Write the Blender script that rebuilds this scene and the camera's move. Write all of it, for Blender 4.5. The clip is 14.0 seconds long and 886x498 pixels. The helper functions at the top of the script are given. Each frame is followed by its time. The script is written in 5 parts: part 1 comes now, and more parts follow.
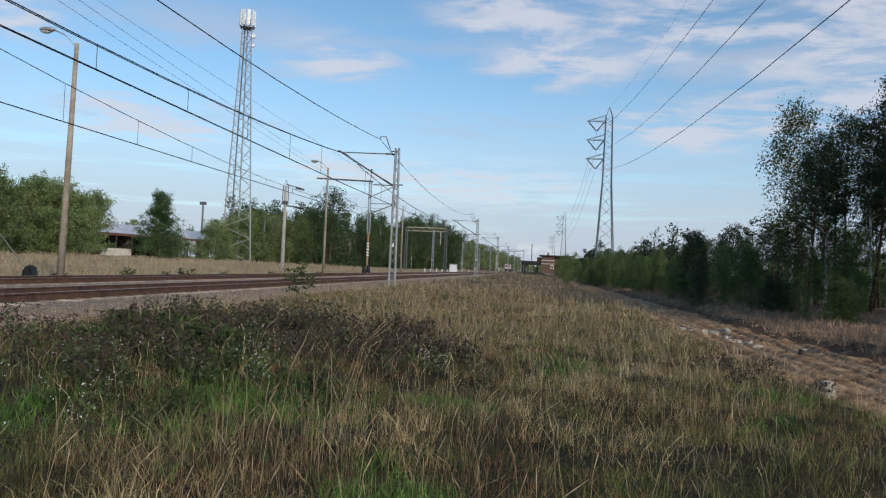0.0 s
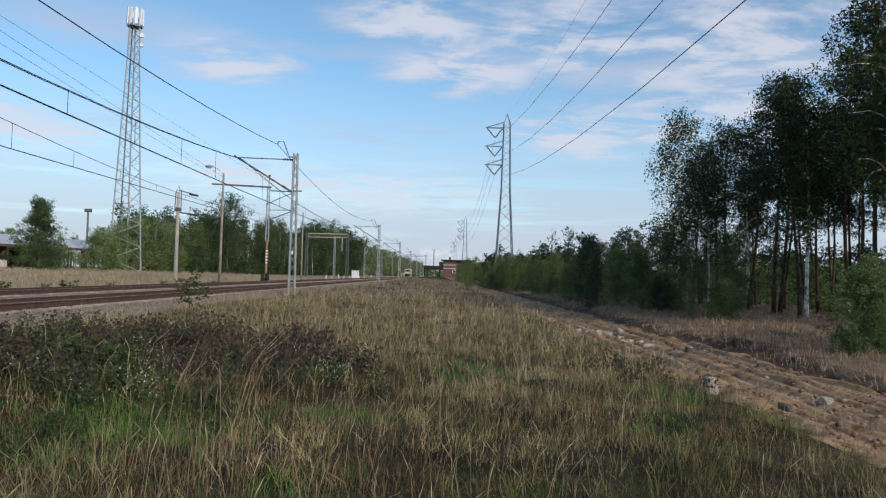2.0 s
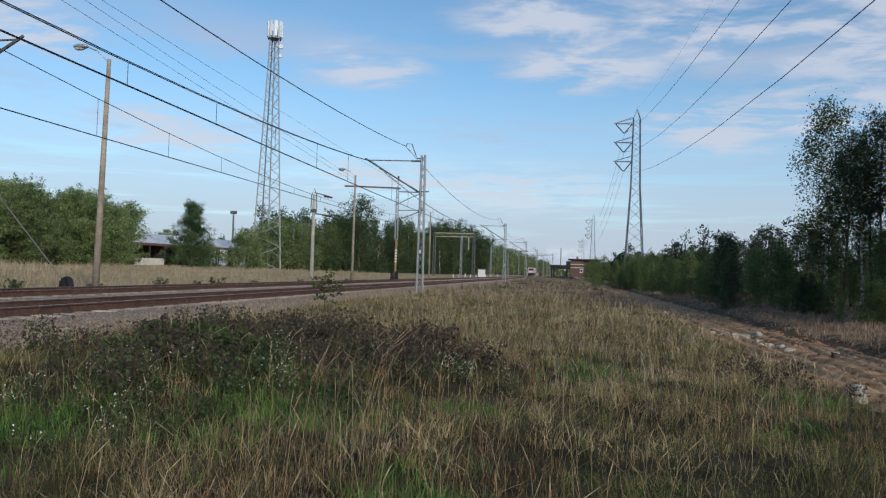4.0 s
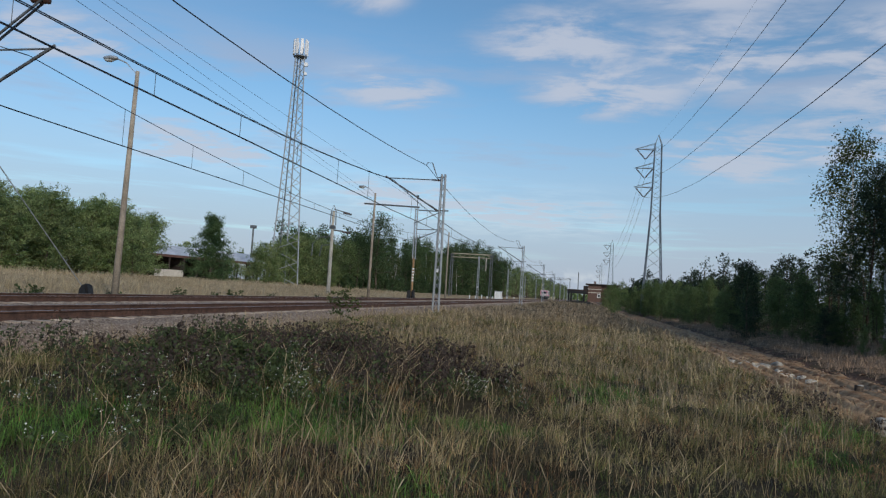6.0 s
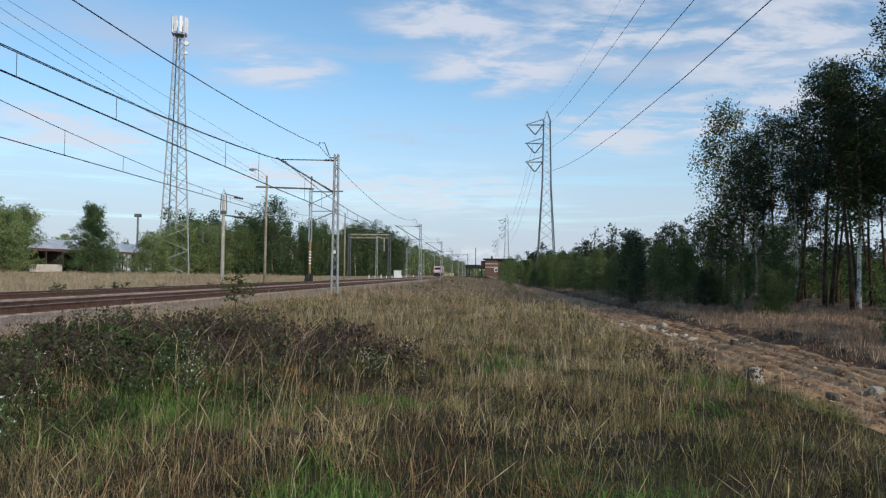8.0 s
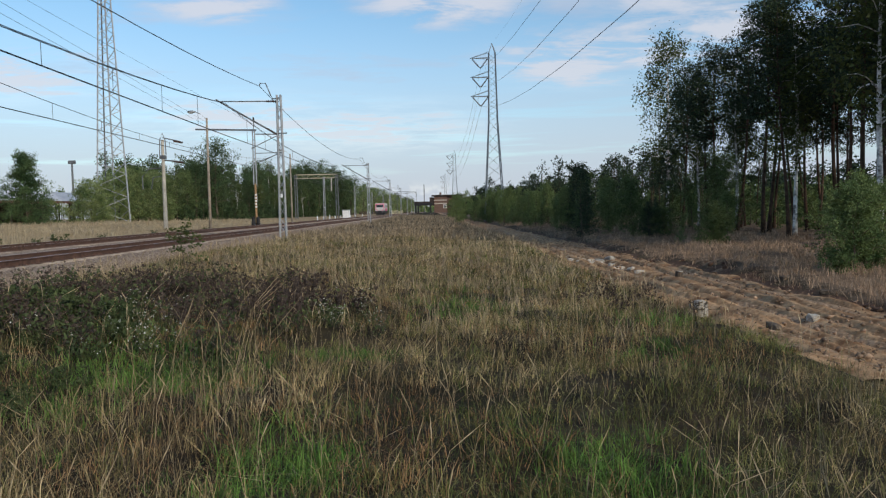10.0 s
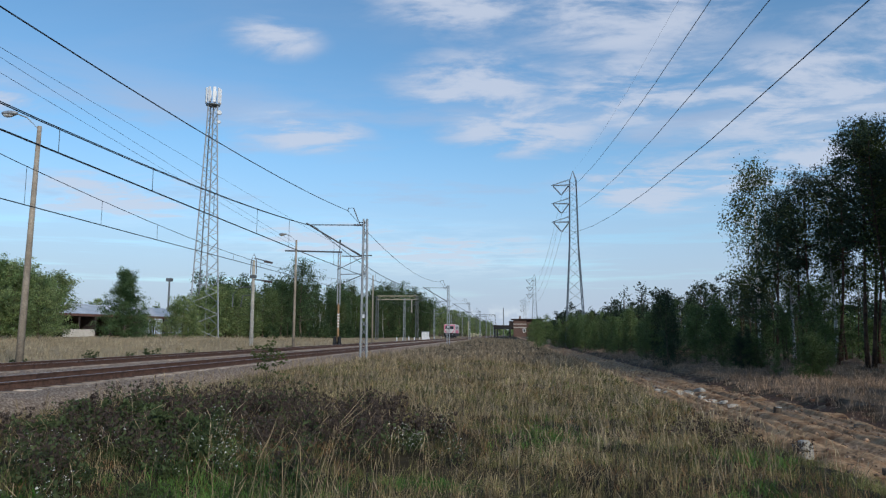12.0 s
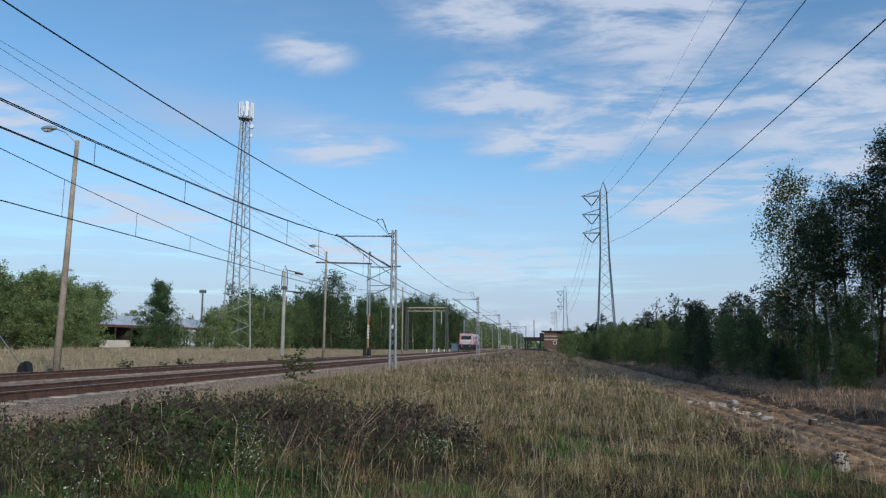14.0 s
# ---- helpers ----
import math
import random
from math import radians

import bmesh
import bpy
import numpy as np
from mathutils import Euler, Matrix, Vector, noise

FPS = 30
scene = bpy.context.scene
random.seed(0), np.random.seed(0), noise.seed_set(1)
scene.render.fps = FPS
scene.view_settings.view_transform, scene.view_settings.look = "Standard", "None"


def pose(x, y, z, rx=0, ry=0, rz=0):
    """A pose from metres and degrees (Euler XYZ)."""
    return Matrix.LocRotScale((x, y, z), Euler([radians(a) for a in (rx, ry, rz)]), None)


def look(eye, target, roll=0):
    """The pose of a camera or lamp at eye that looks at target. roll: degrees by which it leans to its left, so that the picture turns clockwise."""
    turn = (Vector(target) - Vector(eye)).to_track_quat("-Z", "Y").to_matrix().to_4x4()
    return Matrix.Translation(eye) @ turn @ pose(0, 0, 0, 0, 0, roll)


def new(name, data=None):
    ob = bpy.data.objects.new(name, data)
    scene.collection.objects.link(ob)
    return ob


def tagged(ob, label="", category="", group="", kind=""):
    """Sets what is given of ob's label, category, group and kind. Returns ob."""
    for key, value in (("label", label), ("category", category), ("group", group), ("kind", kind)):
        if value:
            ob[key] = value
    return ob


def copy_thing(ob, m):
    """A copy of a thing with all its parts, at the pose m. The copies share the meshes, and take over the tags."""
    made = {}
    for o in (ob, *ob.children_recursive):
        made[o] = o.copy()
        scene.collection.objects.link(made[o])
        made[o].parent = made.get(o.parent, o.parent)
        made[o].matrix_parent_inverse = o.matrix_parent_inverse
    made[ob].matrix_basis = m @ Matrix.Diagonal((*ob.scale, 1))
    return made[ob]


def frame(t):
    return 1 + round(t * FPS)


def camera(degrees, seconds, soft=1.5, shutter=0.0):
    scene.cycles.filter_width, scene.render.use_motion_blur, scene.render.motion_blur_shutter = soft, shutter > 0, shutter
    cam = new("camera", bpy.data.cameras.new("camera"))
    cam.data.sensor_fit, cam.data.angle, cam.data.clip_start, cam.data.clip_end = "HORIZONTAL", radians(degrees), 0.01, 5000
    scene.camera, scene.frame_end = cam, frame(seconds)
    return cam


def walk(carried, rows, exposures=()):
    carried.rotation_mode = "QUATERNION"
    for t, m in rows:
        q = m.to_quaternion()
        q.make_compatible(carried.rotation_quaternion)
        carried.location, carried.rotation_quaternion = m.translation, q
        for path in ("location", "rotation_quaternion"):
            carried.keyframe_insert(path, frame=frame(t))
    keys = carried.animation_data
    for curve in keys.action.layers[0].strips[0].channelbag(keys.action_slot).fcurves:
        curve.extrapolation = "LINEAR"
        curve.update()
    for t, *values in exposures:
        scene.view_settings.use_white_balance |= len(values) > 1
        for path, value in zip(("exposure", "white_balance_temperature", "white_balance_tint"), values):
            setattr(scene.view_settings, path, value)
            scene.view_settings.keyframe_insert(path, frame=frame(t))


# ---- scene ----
cam = camera(62.97, 14.0, soft=1.25)
ROWS = [
    (0.0, -0.007, -0.017, 0.885, 7.46, 1.43, -2.46),
    (0.5, 0.012, -0.003, 0.889, 7.52, 1.40, -2.48),
    (1.0, 0.001, 0.013, 0.891, 7.55, 1.38, -2.46),
    (1.5, 0.021, 0.011, 0.881, 7.38, 1.46, -2.08),
    (2.0, 0.044, 0.048, 0.929, -0.24, 2.11, -1.46),
    (2.5, 0.008, 0.036, 0.948, 0.41, 2.60, -1.99),
    (3.0, 0.089, 0.121, 0.907, 4.83, 2.75, -0.87),
    (3.5, 0.098, 0.009, 0.919, 6.97, 2.24, -0.94),
    (3.7, 0.085, -0.110, 0.933, 9.12, 1.73, -1.33),
    (5.8, 0.213, -0.020, 0.812, 11.01, 3.24, -2.78),
    (6.0, 0.060, -0.036, 0.854, 11.04, 3.34, -3.54),
    (6.5, 0.035, -0.054, 0.842, 10.66, 5.14, -4.06),
    (7.0, 0.084, -0.021, 0.827, 9.67, 6.14, -5.08),
    (7.5, 0.120, -0.042, 0.830, 4.40, 3.52, -2.60),
    (8.0, 0.109, -0.034, 0.812, 3.10, 2.01, -0.67),
    (8.2, 0.132, -0.021, 0.834, 2.96, 1.84, -1.21),
    (10.3, 0.044, -0.005, 0.978, -1.13, -3.28, 1.45),
    (10.5, 0.037, 0.026, 0.984, 0.00, -1.59, 1.47),
    (11.0, 0.029, 0.039, 1.020, 1.16, 5.25, 0.82),
    (11.5, 0.031, 0.074, 1.009, 1.71, 6.23, 0.34),
    (12.0, 0.000, 0.038, 0.992, 5.27, 6.75, -0.19),
    (12.5, 0.048, 0.030, 0.972, 7.04, 6.89, -0.43),
    (13.0, 0.068, 0.041, 0.964, 7.22, 7.05, -0.03),
    (13.5, 0.058, 0.060, 0.958, 7.56, 7.30, 0.20),
    (14.0, 0.082, 0.031, 0.927, 7.65, 7.68, -0.34),
]
# slow drift of exposure and white balance
EXPOSURES = [(0.0, 0.0, 6650, 10), (2.0, 0.08, 6650, 10), (3.7, 0.0, 6500, 9), (5.9, -0.28, 6350, 9), (6.5, -0.10, 6350, 9), (7.0, -0.12, 6300, 9), (7.5, 0.10, 6500, 9), (8.2, 0.10, 6700, 9),
             (10.5, 0.05, 6850, 10), (11.0, -0.02, 6500, 9), (12.0, -0.08, 6150, 8), (14.0, -0.06, 6150, 8)]
walk(cam, [(t, pose(x, y, z, 90 + pitch, roll, yaw)) for t, x, y, z, yaw, pitch, roll in ROWS], EXPOSURES)

# ---------------------------------------------------------------- light
SUN_EL, SUN_AZ = radians(27.0), radians(141.0)  # azimuth clockwise from +y
SUN_DIR = Vector((math.sin(SUN_AZ) * math.cos(SUN_EL), math.cos(SUN_AZ) * math.cos(SUN_EL), math.sin(SUN_EL)))


def make_world():
    w = bpy.data.worlds.new("sky")
    scene.world = w
    w.use_nodes = True
    nt = w.node_tree
    nt.nodes.clear()
    N, L = nt.nodes.new, nt.links.new
    out = N("ShaderNodeOutputWorld")
    bg = N("ShaderNodeBackground")
    sky = N("ShaderNodeTexSky")
    sky.sky_type = "NISHITA"
    sky.sun_disc = False
    sky.sun_elevation, sky.sun_rotation = SUN_EL, SUN_AZ
    sky.air_density, sky.dust_density, sky.ozone_density = 1.0, 0.15, 2.2
    tc = N("ShaderNodeTexCoord")
    sep = N("ShaderNodeSeparateXYZ")
    L(tc.outputs["Generated"], sep.inputs[0])
    # the cloud deck: the view ray meets a flat layer
    up = N("ShaderNodeMath"); up.operation = "MAXIMUM"; up.inputs[1].default_value = 0.0
    L(sep.outputs["Z"], up.inputs[0])
    up2 = N("ShaderNodeMath"); up2.operation = "ADD"; up2.inputs[1].default_value = 0.10
    L(up.outputs[0], up2.inputs[0])
    div = N("ShaderNodeVectorMath"); div.operation = "DIVIDE"
    L(tc.outputs["Generated"], div.inputs[0])
    L(up2.outputs[0], div.inputs[1])
    flat = N("ShaderNodeVectorMath"); flat.operation = "MULTIPLY"; flat.inputs[1].default_value = (1, 1, 0)
    L(div.outputs[0], flat.inputs[0])

    def layer(scale, offset, detail, rough, lo, hi, stretch):
        m = N("ShaderNodeMapping")
        m.inputs["Location"].default_value = offset
        m.inputs["Scale"].default_value = stretch
        L(flat.outputs[0], m.inputs[0])
        n = N("ShaderNodeTexNoise")
        n.inputs["Scale"].default_value, n.inputs["Detail"].default_value, n.inputs["Roughness"].default_value = scale, detail, rough
        n.inputs["Distortion"].default_value = 0.3
        L(m.outputs[0], n.inputs["Vector"])
        r = N("ShaderNodeMapRange")
        r.interpolation_type = "SMOOTHSTEP"
        r.inputs["From Min"].default_value, r.inputs["From Max"].default_value = lo, hi
        L(n.outputs["Fac"], r.inputs["Value"])
        return r.outputs[0]

    fine = layer(3.3, (1.7, 0.3, 0), 9.0, 0.62, 0.27, 0.68, (0.8, 1.35, 1))
    veil = layer(1.0, (5.7, 8.0, 0), 6.0, 0.6, 0.45, 0.85, (0.6, 1.6, 1))
    # cloud banks: x, y on the layer, radius
    banks = ((-0.1, 2.2, 0.34), (0.05, 2.55, 0.38), (0.4, 2.25, 0.42), (0.9, 2.3, 0.55), (1.2, 3.0, 0.75), (0.7, 3.3, 0.6), (-0.74, 2.5, 0.3), (-1.8, 3.2, 0.65), (-0.4, 4.7, 1.0), (-1.1, 4.3, 0.8), (-0.12, 1.67, 0.28), (0.3, 1.7, 0.42), (-1.7, 2.0, 0.36), (-0.63, 1.82, 0.16), (1.2, 1.5, 0.7), (-2.6, 1.0, 1.0), (2.4, 0.2, 1.2), (0.3, -1.5, 1.3), (-1.5, -2.5, 1.2))
    mask = None
    for bx, by, br in banks:
        d = N("ShaderNodeVectorMath"); d.operation = "DISTANCE"; d.inputs[1].default_value = (bx, by, 0)
        L(flat.outputs[0], d.inputs[0])
        r = N("ShaderNodeMapRange"); r.interpolation_type = "SMOOTHSTEP"
        r.inputs["From Min"].default_value, r.inputs["From Max"].default_value = br * 1.35, br * 0.1
        L(d.outputs["Value"], r.inputs["Value"])
        if mask is None:
            mask = r.outputs[0]
        else:
            k = N("ShaderNodeMath"); k.operation = "MAXIMUM"
            L(mask, k.inputs[0]); L(r.outputs[0], k.inputs[1])
            mask = k.outputs[0]
    both = N("ShaderNodeMath"); both.operation = "MULTIPLY"
    L(mask, both.inputs[0]); L(fine, both.inputs[1])
    lift = N("ShaderNodeMapRange"); lift.interpolation_type = "SMOOTHSTEP"
    lift.inputs["From Min"].default_value, lift.inputs["From Max"].default_value = 0.02, 0.78
    L(both.outputs[0], lift.inputs["Value"])
    veil2 = N("ShaderNodeMath"); veil2.operation = "MULTIPLY"; veil2.inputs[1].default_value = 0.35
    L(veil, veil2.inputs[0])
    tot = N("ShaderNodeMath"); tot.operation = "MAXIMUM"
    L(lift.outputs[0], tot.inputs[0]); L(veil2.outputs[0], tot.inputs[1])
    # haze near the horizon
    hz = N("ShaderNodeMapRange"); hz.interpolation_type = "SMOOTHSTEP"
    hz.inputs["From Min"].default_value, hz.inputs["From Max"].default_value = 0.0, 0.30
    hz.inputs["To Min"].default_value, hz.inputs["To Max"].default_value = 1.1, 0.0
    L(sep.outputs["Z"], hz.inputs["Value"])
    # long thin streaks of clear sky in the haze, and small puffs low over the horizon
    def band(scale, stretch, lo, hi, z0, z1, z2, z3, amount):
        m = N("ShaderNodeMapping"); m.inputs["Scale"].default_value = stretch
        L(tc.outputs["Generated"], m.inputs[0])
        n = N("ShaderNodeTexNoise")
        n.inputs["Scale"].default_value, n.inputs["Detail"].default_value, n.inputs["Roughness"].default_value = scale, 6.0, 0.6
        L(m.outputs[0], n.inputs["Vector"])
        val = None
        for sock, a, b in ((n.outputs["Fac"], lo, hi), (sep.outputs["Z"], z0, z1), (sep.outputs["Z"], z3, z2)):
            r = N("ShaderNodeMapRange"); r.interpolation_type = "SMOOTHSTEP"
            r.inputs["From Min"].default_value, r.inputs["From Max"].default_value = a, b
            L(sock, r.inputs["Value"])
            if val is None:
                val = r.outputs[0]
            else:
                k = N("ShaderNodeMath"); k.operation = "MULTIPLY"
                L(val, k.inputs[0]); L(r.outputs[0], k.inputs[1])
                val = k.outputs[0]
        k = N("ShaderNodeMath"); k.operation = "MULTIPLY"; k.inputs[1].default_value = amount
        L(val, k.inputs[0])
        return k.outputs[0]

    clear = band(1.5, (2.0, 2.0, 36.0), 0.48, 0.66, 0.04, 0.08, 0.13, 0.20, 0.36)
    sheets = band(1.3, (1.6, 1.6, 11.0), 0.42, 0.66, 0.10, 0.16, 0.26, 0.36, 0.8)
    puffs = band(9.0, (2.2, 2.2, 3.2), 0.50, 0.62, 0.010, 0.018, 0.028, 0.045, 0.9)
    part_ = N("ShaderNodeMath"); part_.operation = "SUBTRACT"; part_.inputs[0].default_value = 1.0
    L(clear, part_.inputs[1])
    hz2 = N("ShaderNodeMath"); hz2.operation = "MULTIPLY"
    L(hz.outputs[0], hz2.inputs[0]); L(part_.outputs[0], hz2.inputs[1])
    hz3 = N("ShaderNodeMath"); hz3.operation = "MAXIMUM"
    L(hz2.outputs[0], hz3.inputs[0]); L(sheets, hz3.inputs[1])
    tot2 = N("ShaderNodeMath"); tot2.operation = "MAXIMUM"
    L(tot.outputs[0], tot2.inputs[0]); L(hz3.outputs[0], tot2.inputs[1])
    bright = N("ShaderNodeMath"); bright.operation = "MAXIMUM"
    L(lift.outputs[0], bright.inputs[0]); L(puffs, bright.inputs[1])
    fac = N("ShaderNodeMath"); fac.operation = "MULTIPLY"; fac.inputs[1].default_value = 0.84
    L(tot2.outputs[0], fac.inputs[0])
    gain = N("ShaderNodeMix"); gain.data_type = "RGBA"; gain.blend_type = "MULTIPLY"; gain.inputs[0].default_value = 1.0
    L(sky.outputs[0], gain.inputs[6]); gain.inputs[7].default_value = (0.84, 1.05, 1.09, 1)
    mix = N("ShaderNodeMix"); mix.data_type = "RGBA"
    L(fac.outputs[0], mix.inputs[0]); L(gain.outputs[2], mix.inputs[6])
    tone = N("ShaderNodeMix"); tone.data_type = "RGBA"
    L(bright.outputs[0], tone.inputs[0])
    tone.inputs[6].default_value, tone.inputs[7].default_value = (3.42, 3.8, 4.85, 1), (4.6, 4.85, 5.6, 1)
    L(tone.outputs[2], mix.inputs[7])
    L(mix.outputs[2], bg.inputs["Color"])
    bg.inputs["Strength"].default_value = 0.138
    L(bg.outputs[0], out.inputs["Surface"])


make_world()
sun = new("sun", bpy.data.lights.new("sun", "SUN"))
sun.data.energy, sun.data.angle, sun.data.color = 2.6, radians(3.0), (1.0, 0.90, 0.77)
sun.matrix_world = look(SUN_DIR * 100, (0, 0, 0))


# ---------------------------------------------------------------- materials
def hexa(c):
    return (*c, 1.0)


def mat(name, c1, c2, scale=4.0, rough=0.8, metal=0.0, bump=0.0, fine=40.0, c3=None, spec=0.3, island=0.0, rnd=0.0, translucent=0.0, tuft=0.0):
    """Two-scale noise colour with fine relief; island / rnd vary the tone piece by piece."""
    m = bpy.data.materials.new(name)
    m.use_nodes = True
    nt = m.node_tree
    N, L = nt.nodes.new, nt.links.new
    b = nt.nodes["Principled BSDF"]
    b.inputs["Roughness"].default_value = rough
    b.inputs["Metallic"].default_value = metal
    b.inputs["Specular IOR Level"].default_value = spec
    geo = N("ShaderNodeNewGeometry")
    n1 = N("ShaderNodeTexNoise"); n1.inputs["Scale"].default_value = scale; n1.inputs["Detail"].default_value = 4
    L(geo.outputs["Position"], n1.inputs["Vector"])
    r = N("ShaderNodeValToRGB")
    r.color_ramp.elements[0].position, r.color_ramp.elements[1].position = 0.32, 0.68
    r.color_ramp.elements[0].color, r.color_ramp.elements[1].color = hexa(c1), hexa(c2)
    if c3:
        e = r.color_ramp.elements.new(0.5)
        e.color = hexa(c3)
    L(n1.outputs["Fac"], r.inputs[0])
    n2 = N("ShaderNodeTexNoise"); n2.inputs["Scale"].default_value = fine; n2.inputs["Detail"].default_value = 3
    L(geo.outputs["Position"], n2.inputs["Vector"])
    v = N("ShaderNodeMapRange")
    v.inputs["From Min"].default_value, v.inputs["From Max"].default_value = 0.3, 0.7
    v.inputs["To Min"].default_value, v.inputs["To Max"].default_value = 0.75, 1.25
    L(n2.outputs["Fac"], v.inputs["Value"])
    val = v.outputs[0]
    for amount, node, sock in ((island, geo, "Random Per Island"), (rnd, None, "Random")):
        if amount:
            if node is None:
                node = N("ShaderNodeObjectInfo")
            q = N("ShaderNodeMapRange")
            q.inputs["To Min"].default_value, q.inputs["To Max"].default_value = 1 - amount, 1 + amount
            L(node.outputs[sock], q.inputs["Value"])
            k = N("ShaderNodeMath"); k.operation = "MULTIPLY"
            L(val, k.inputs[0]); L(q.outputs[0], k.inputs[1])
            val = k.outputs[0]
    if tuft:
        n3 = N("ShaderNodeTexNoise"); n3.inputs["Scale"].default_value = 4.5; n3.inputs["Detail"].default_value = 3
        L(geo.outputs["Position"], n3.inputs["Vector"])
        q = N("ShaderNodeMapRange")
        q.inputs["From Min"].default_value, q.inputs["From Max"].default_value = 0.32, 0.68
        q.inputs["To Min"].default_value, q.inputs["To Max"].default_value = 1 - tuft, 1 + tuft
        L(n3.outputs["Fac"], q.inputs["Value"])
        k = N("ShaderNodeMath"); k.operation = "MULTIPLY"
        L(val, k.inputs[0]); L(q.outputs[0], k.inputs[1])
        val = k.outputs[0]
    h = N("ShaderNodeHueSaturation")
    L(r.outputs[0], h.inputs["Color"]); L(val, h.inputs["Value"])
    L(h.outputs[0], b.inputs["Base Color"])
    if bump:
        bp = N("ShaderNodeBump"); bp.inputs["Strength"].default_value = bump; bp.inputs["Distance"].default_value = 0.02
        L(n2.outputs["Fac"], bp.inputs["Height"]); L(bp.outputs[0], b.inputs["Normal"])
    if translucent:
        tr = N("ShaderNodeBsdfTranslucent"); L(h.outputs[0], tr.inputs["Color"])
        mx = N("ShaderNodeMixShader"); mx.inputs[0].default_value = translucent
        L(b.outputs[0], mx.inputs[1]); L(tr.outputs[0], mx.inputs[2])
        L(mx.outputs[0], nt.nodes["Material Output"].inputs["Surface"])
    return m


M = {}
M["grass_dry"] = mat("dry_grass", (0.13, 0.095, 0.05), (0.48, 0.38, 0.215), 0.9, 0.75, island=0.65, c3=(0.31, 0.235, 0.115), translucent=0.12, tuft=0.45)
M["straw"] = mat("pale_straw", (0.28, 0.205, 0.115), (0.44, 0.345, 0.215), 0.9, 0.7, island=0.35, translucent=0.15)
M["grass_field"] = mat("field_straw", (0.30, 0.24, 0.15), (0.46, 0.385, 0.26), 0.15, 0.75, island=0.4, translucent=0.2)
M["grass_verge"] = mat("verge_grass", (0.27, 0.18, 0.118), (0.42, 0.30, 0.205), 0.5, 0.8, island=0.35, translucent=0.15, tuft=0.45)
M["grass_heath"] = mat("heath_grass", (0.175, 0.135, 0.09), (0.36, 0.29, 0.20), 0.7, 0.8, island=0.5, translucent=0.15, tuft=0.45)
M["grass_rust"] = mat("withered_grass", (0.19, 0.105, 0.048), (0.38, 0.23, 0.11), 0.8, 0.8, island=0.5, translucent=0.15, tuft=0.45)
M["grass_green"] = mat("green_grass", (0.045, 0.075, 0.016), (0.14, 0.17, 0.042), 0.9, 0.7, island=0.5, translucent=0.25, tuft=0.45)
M["grass_lush"] = mat("lush_grass", (0.055, 0.135, 0.022), (0.15, 0.265, 0.055), 1.2, 0.65, island=0.45, translucent=0.3, tuft=0.45)
M["grass_olive"] = mat("olive_grass", (0.065, 0.070, 0.020), (0.22, 0.205, 0.072), 0.9, 0.75, island=0.55, translucent=0.12, tuft=0.45)
M["weed"] = mat("dark_weed", (0.04, 0.028, 0.024), (0.095, 0.07, 0.055), 2.0, 0.85, island=0.4)
M["weed_leaf"] = mat("weed_leaf", (0.045, 0.07, 0.025), (0.09, 0.11, 0.045), 2.0, 0.8, island=0.4, translucent=0.2)
M["flower"] = mat("pale_flower", (0.5, 0.5, 0.45), (0.68, 0.68, 0.62), 5.0, 0.8, island=0.2)
M["rail"] = mat("rusty_rail_steel", (0.07, 0.040, 0.030), (0.15, 0.082, 0.058), 6.0, 0.75, 0.2, bump=0.2)
M["rail_head"] = mat("worn_rail_head", (0.34, 0.27, 0.24), (0.5, 0.43, 0.39), 3.0, 0.4, 0.6)
M["ballast"] = mat("ballast_stone", (0.17, 0.118, 0.085), (0.56, 0.45, 0.345), 20.0, 0.9, bump=1.0, fine=55.0, c3=(0.31, 0.225, 0.165), island=0.35)
M["sleeper"] = mat("sleeper_concrete", (0.30, 0.235, 0.185), (0.50, 0.42, 0.345), 5.0, 0.9, bump=0.4, rnd=0.25)
M["steel"] = mat("galvanised_steel", (0.30, 0.32, 0.34), (0.46, 0.48, 0.5), 3.0, 0.55, 0.5, bump=0.1)
M["steel_dark"] = mat("weathered_steel", (0.10, 0.11, 0.12), (0.2, 0.21, 0.22), 3.0, 0.6, 0.4)
M["steel_mid"] = mat("pylon_steel", (0.13, 0.16, 0.19), (0.22, 0.25, 0.28), 3.0, 0.6, 0.3)
M["wire"] = mat("cable", (0.02, 0.024, 0.03), (0.05, 0.055, 0.06), 2.0, 0.5, 0.6)
M["insulator"] = mat("brown_insulator", (0.045, 0.025, 0.02), (0.09, 0.05, 0.04), 5.0, 0.25)
M["wood"] = mat("weathered_pole", (0.24, 0.20, 0.155), (0.37, 0.315, 0.25), 2.0, 0.85, bump=0.5, fine=18)
M["concrete"] = mat("pole_concrete", (0.36, 0.33, 0.28), (0.5, 0.47, 0.41), 2.5, 0.9, bump=0.3)
M["white"] = mat("white_paint", (0.70, 0.71, 0.72), (0.82, 0.82, 0.82), 2.0, 0.45)
M["black"] = mat("black_plastic", (0.012, 0.012, 0.013), (0.03, 0.03, 0.032), 6.0, 0.5, bump=0.2)
M["orange"] = mat("faded_orange_paint", (0.26, 0.15, 0.07), (0.40, 0.25, 0.13), 5.0, 0.7)
M["bark_pine"] = mat("pine_bark", (0.035, 0.023, 0.017), (0.10, 0.062, 0.042), 5.0, 0.95, bump=0.9, fine=30)
M["bark_birch"] = mat("birch_bark", (0.16, 0.15, 0.14), (0.82, 0.8, 0.77), 3.0, 0.8, bump=0.3, c3=(0.72, 0.7, 0.67), fine=12)
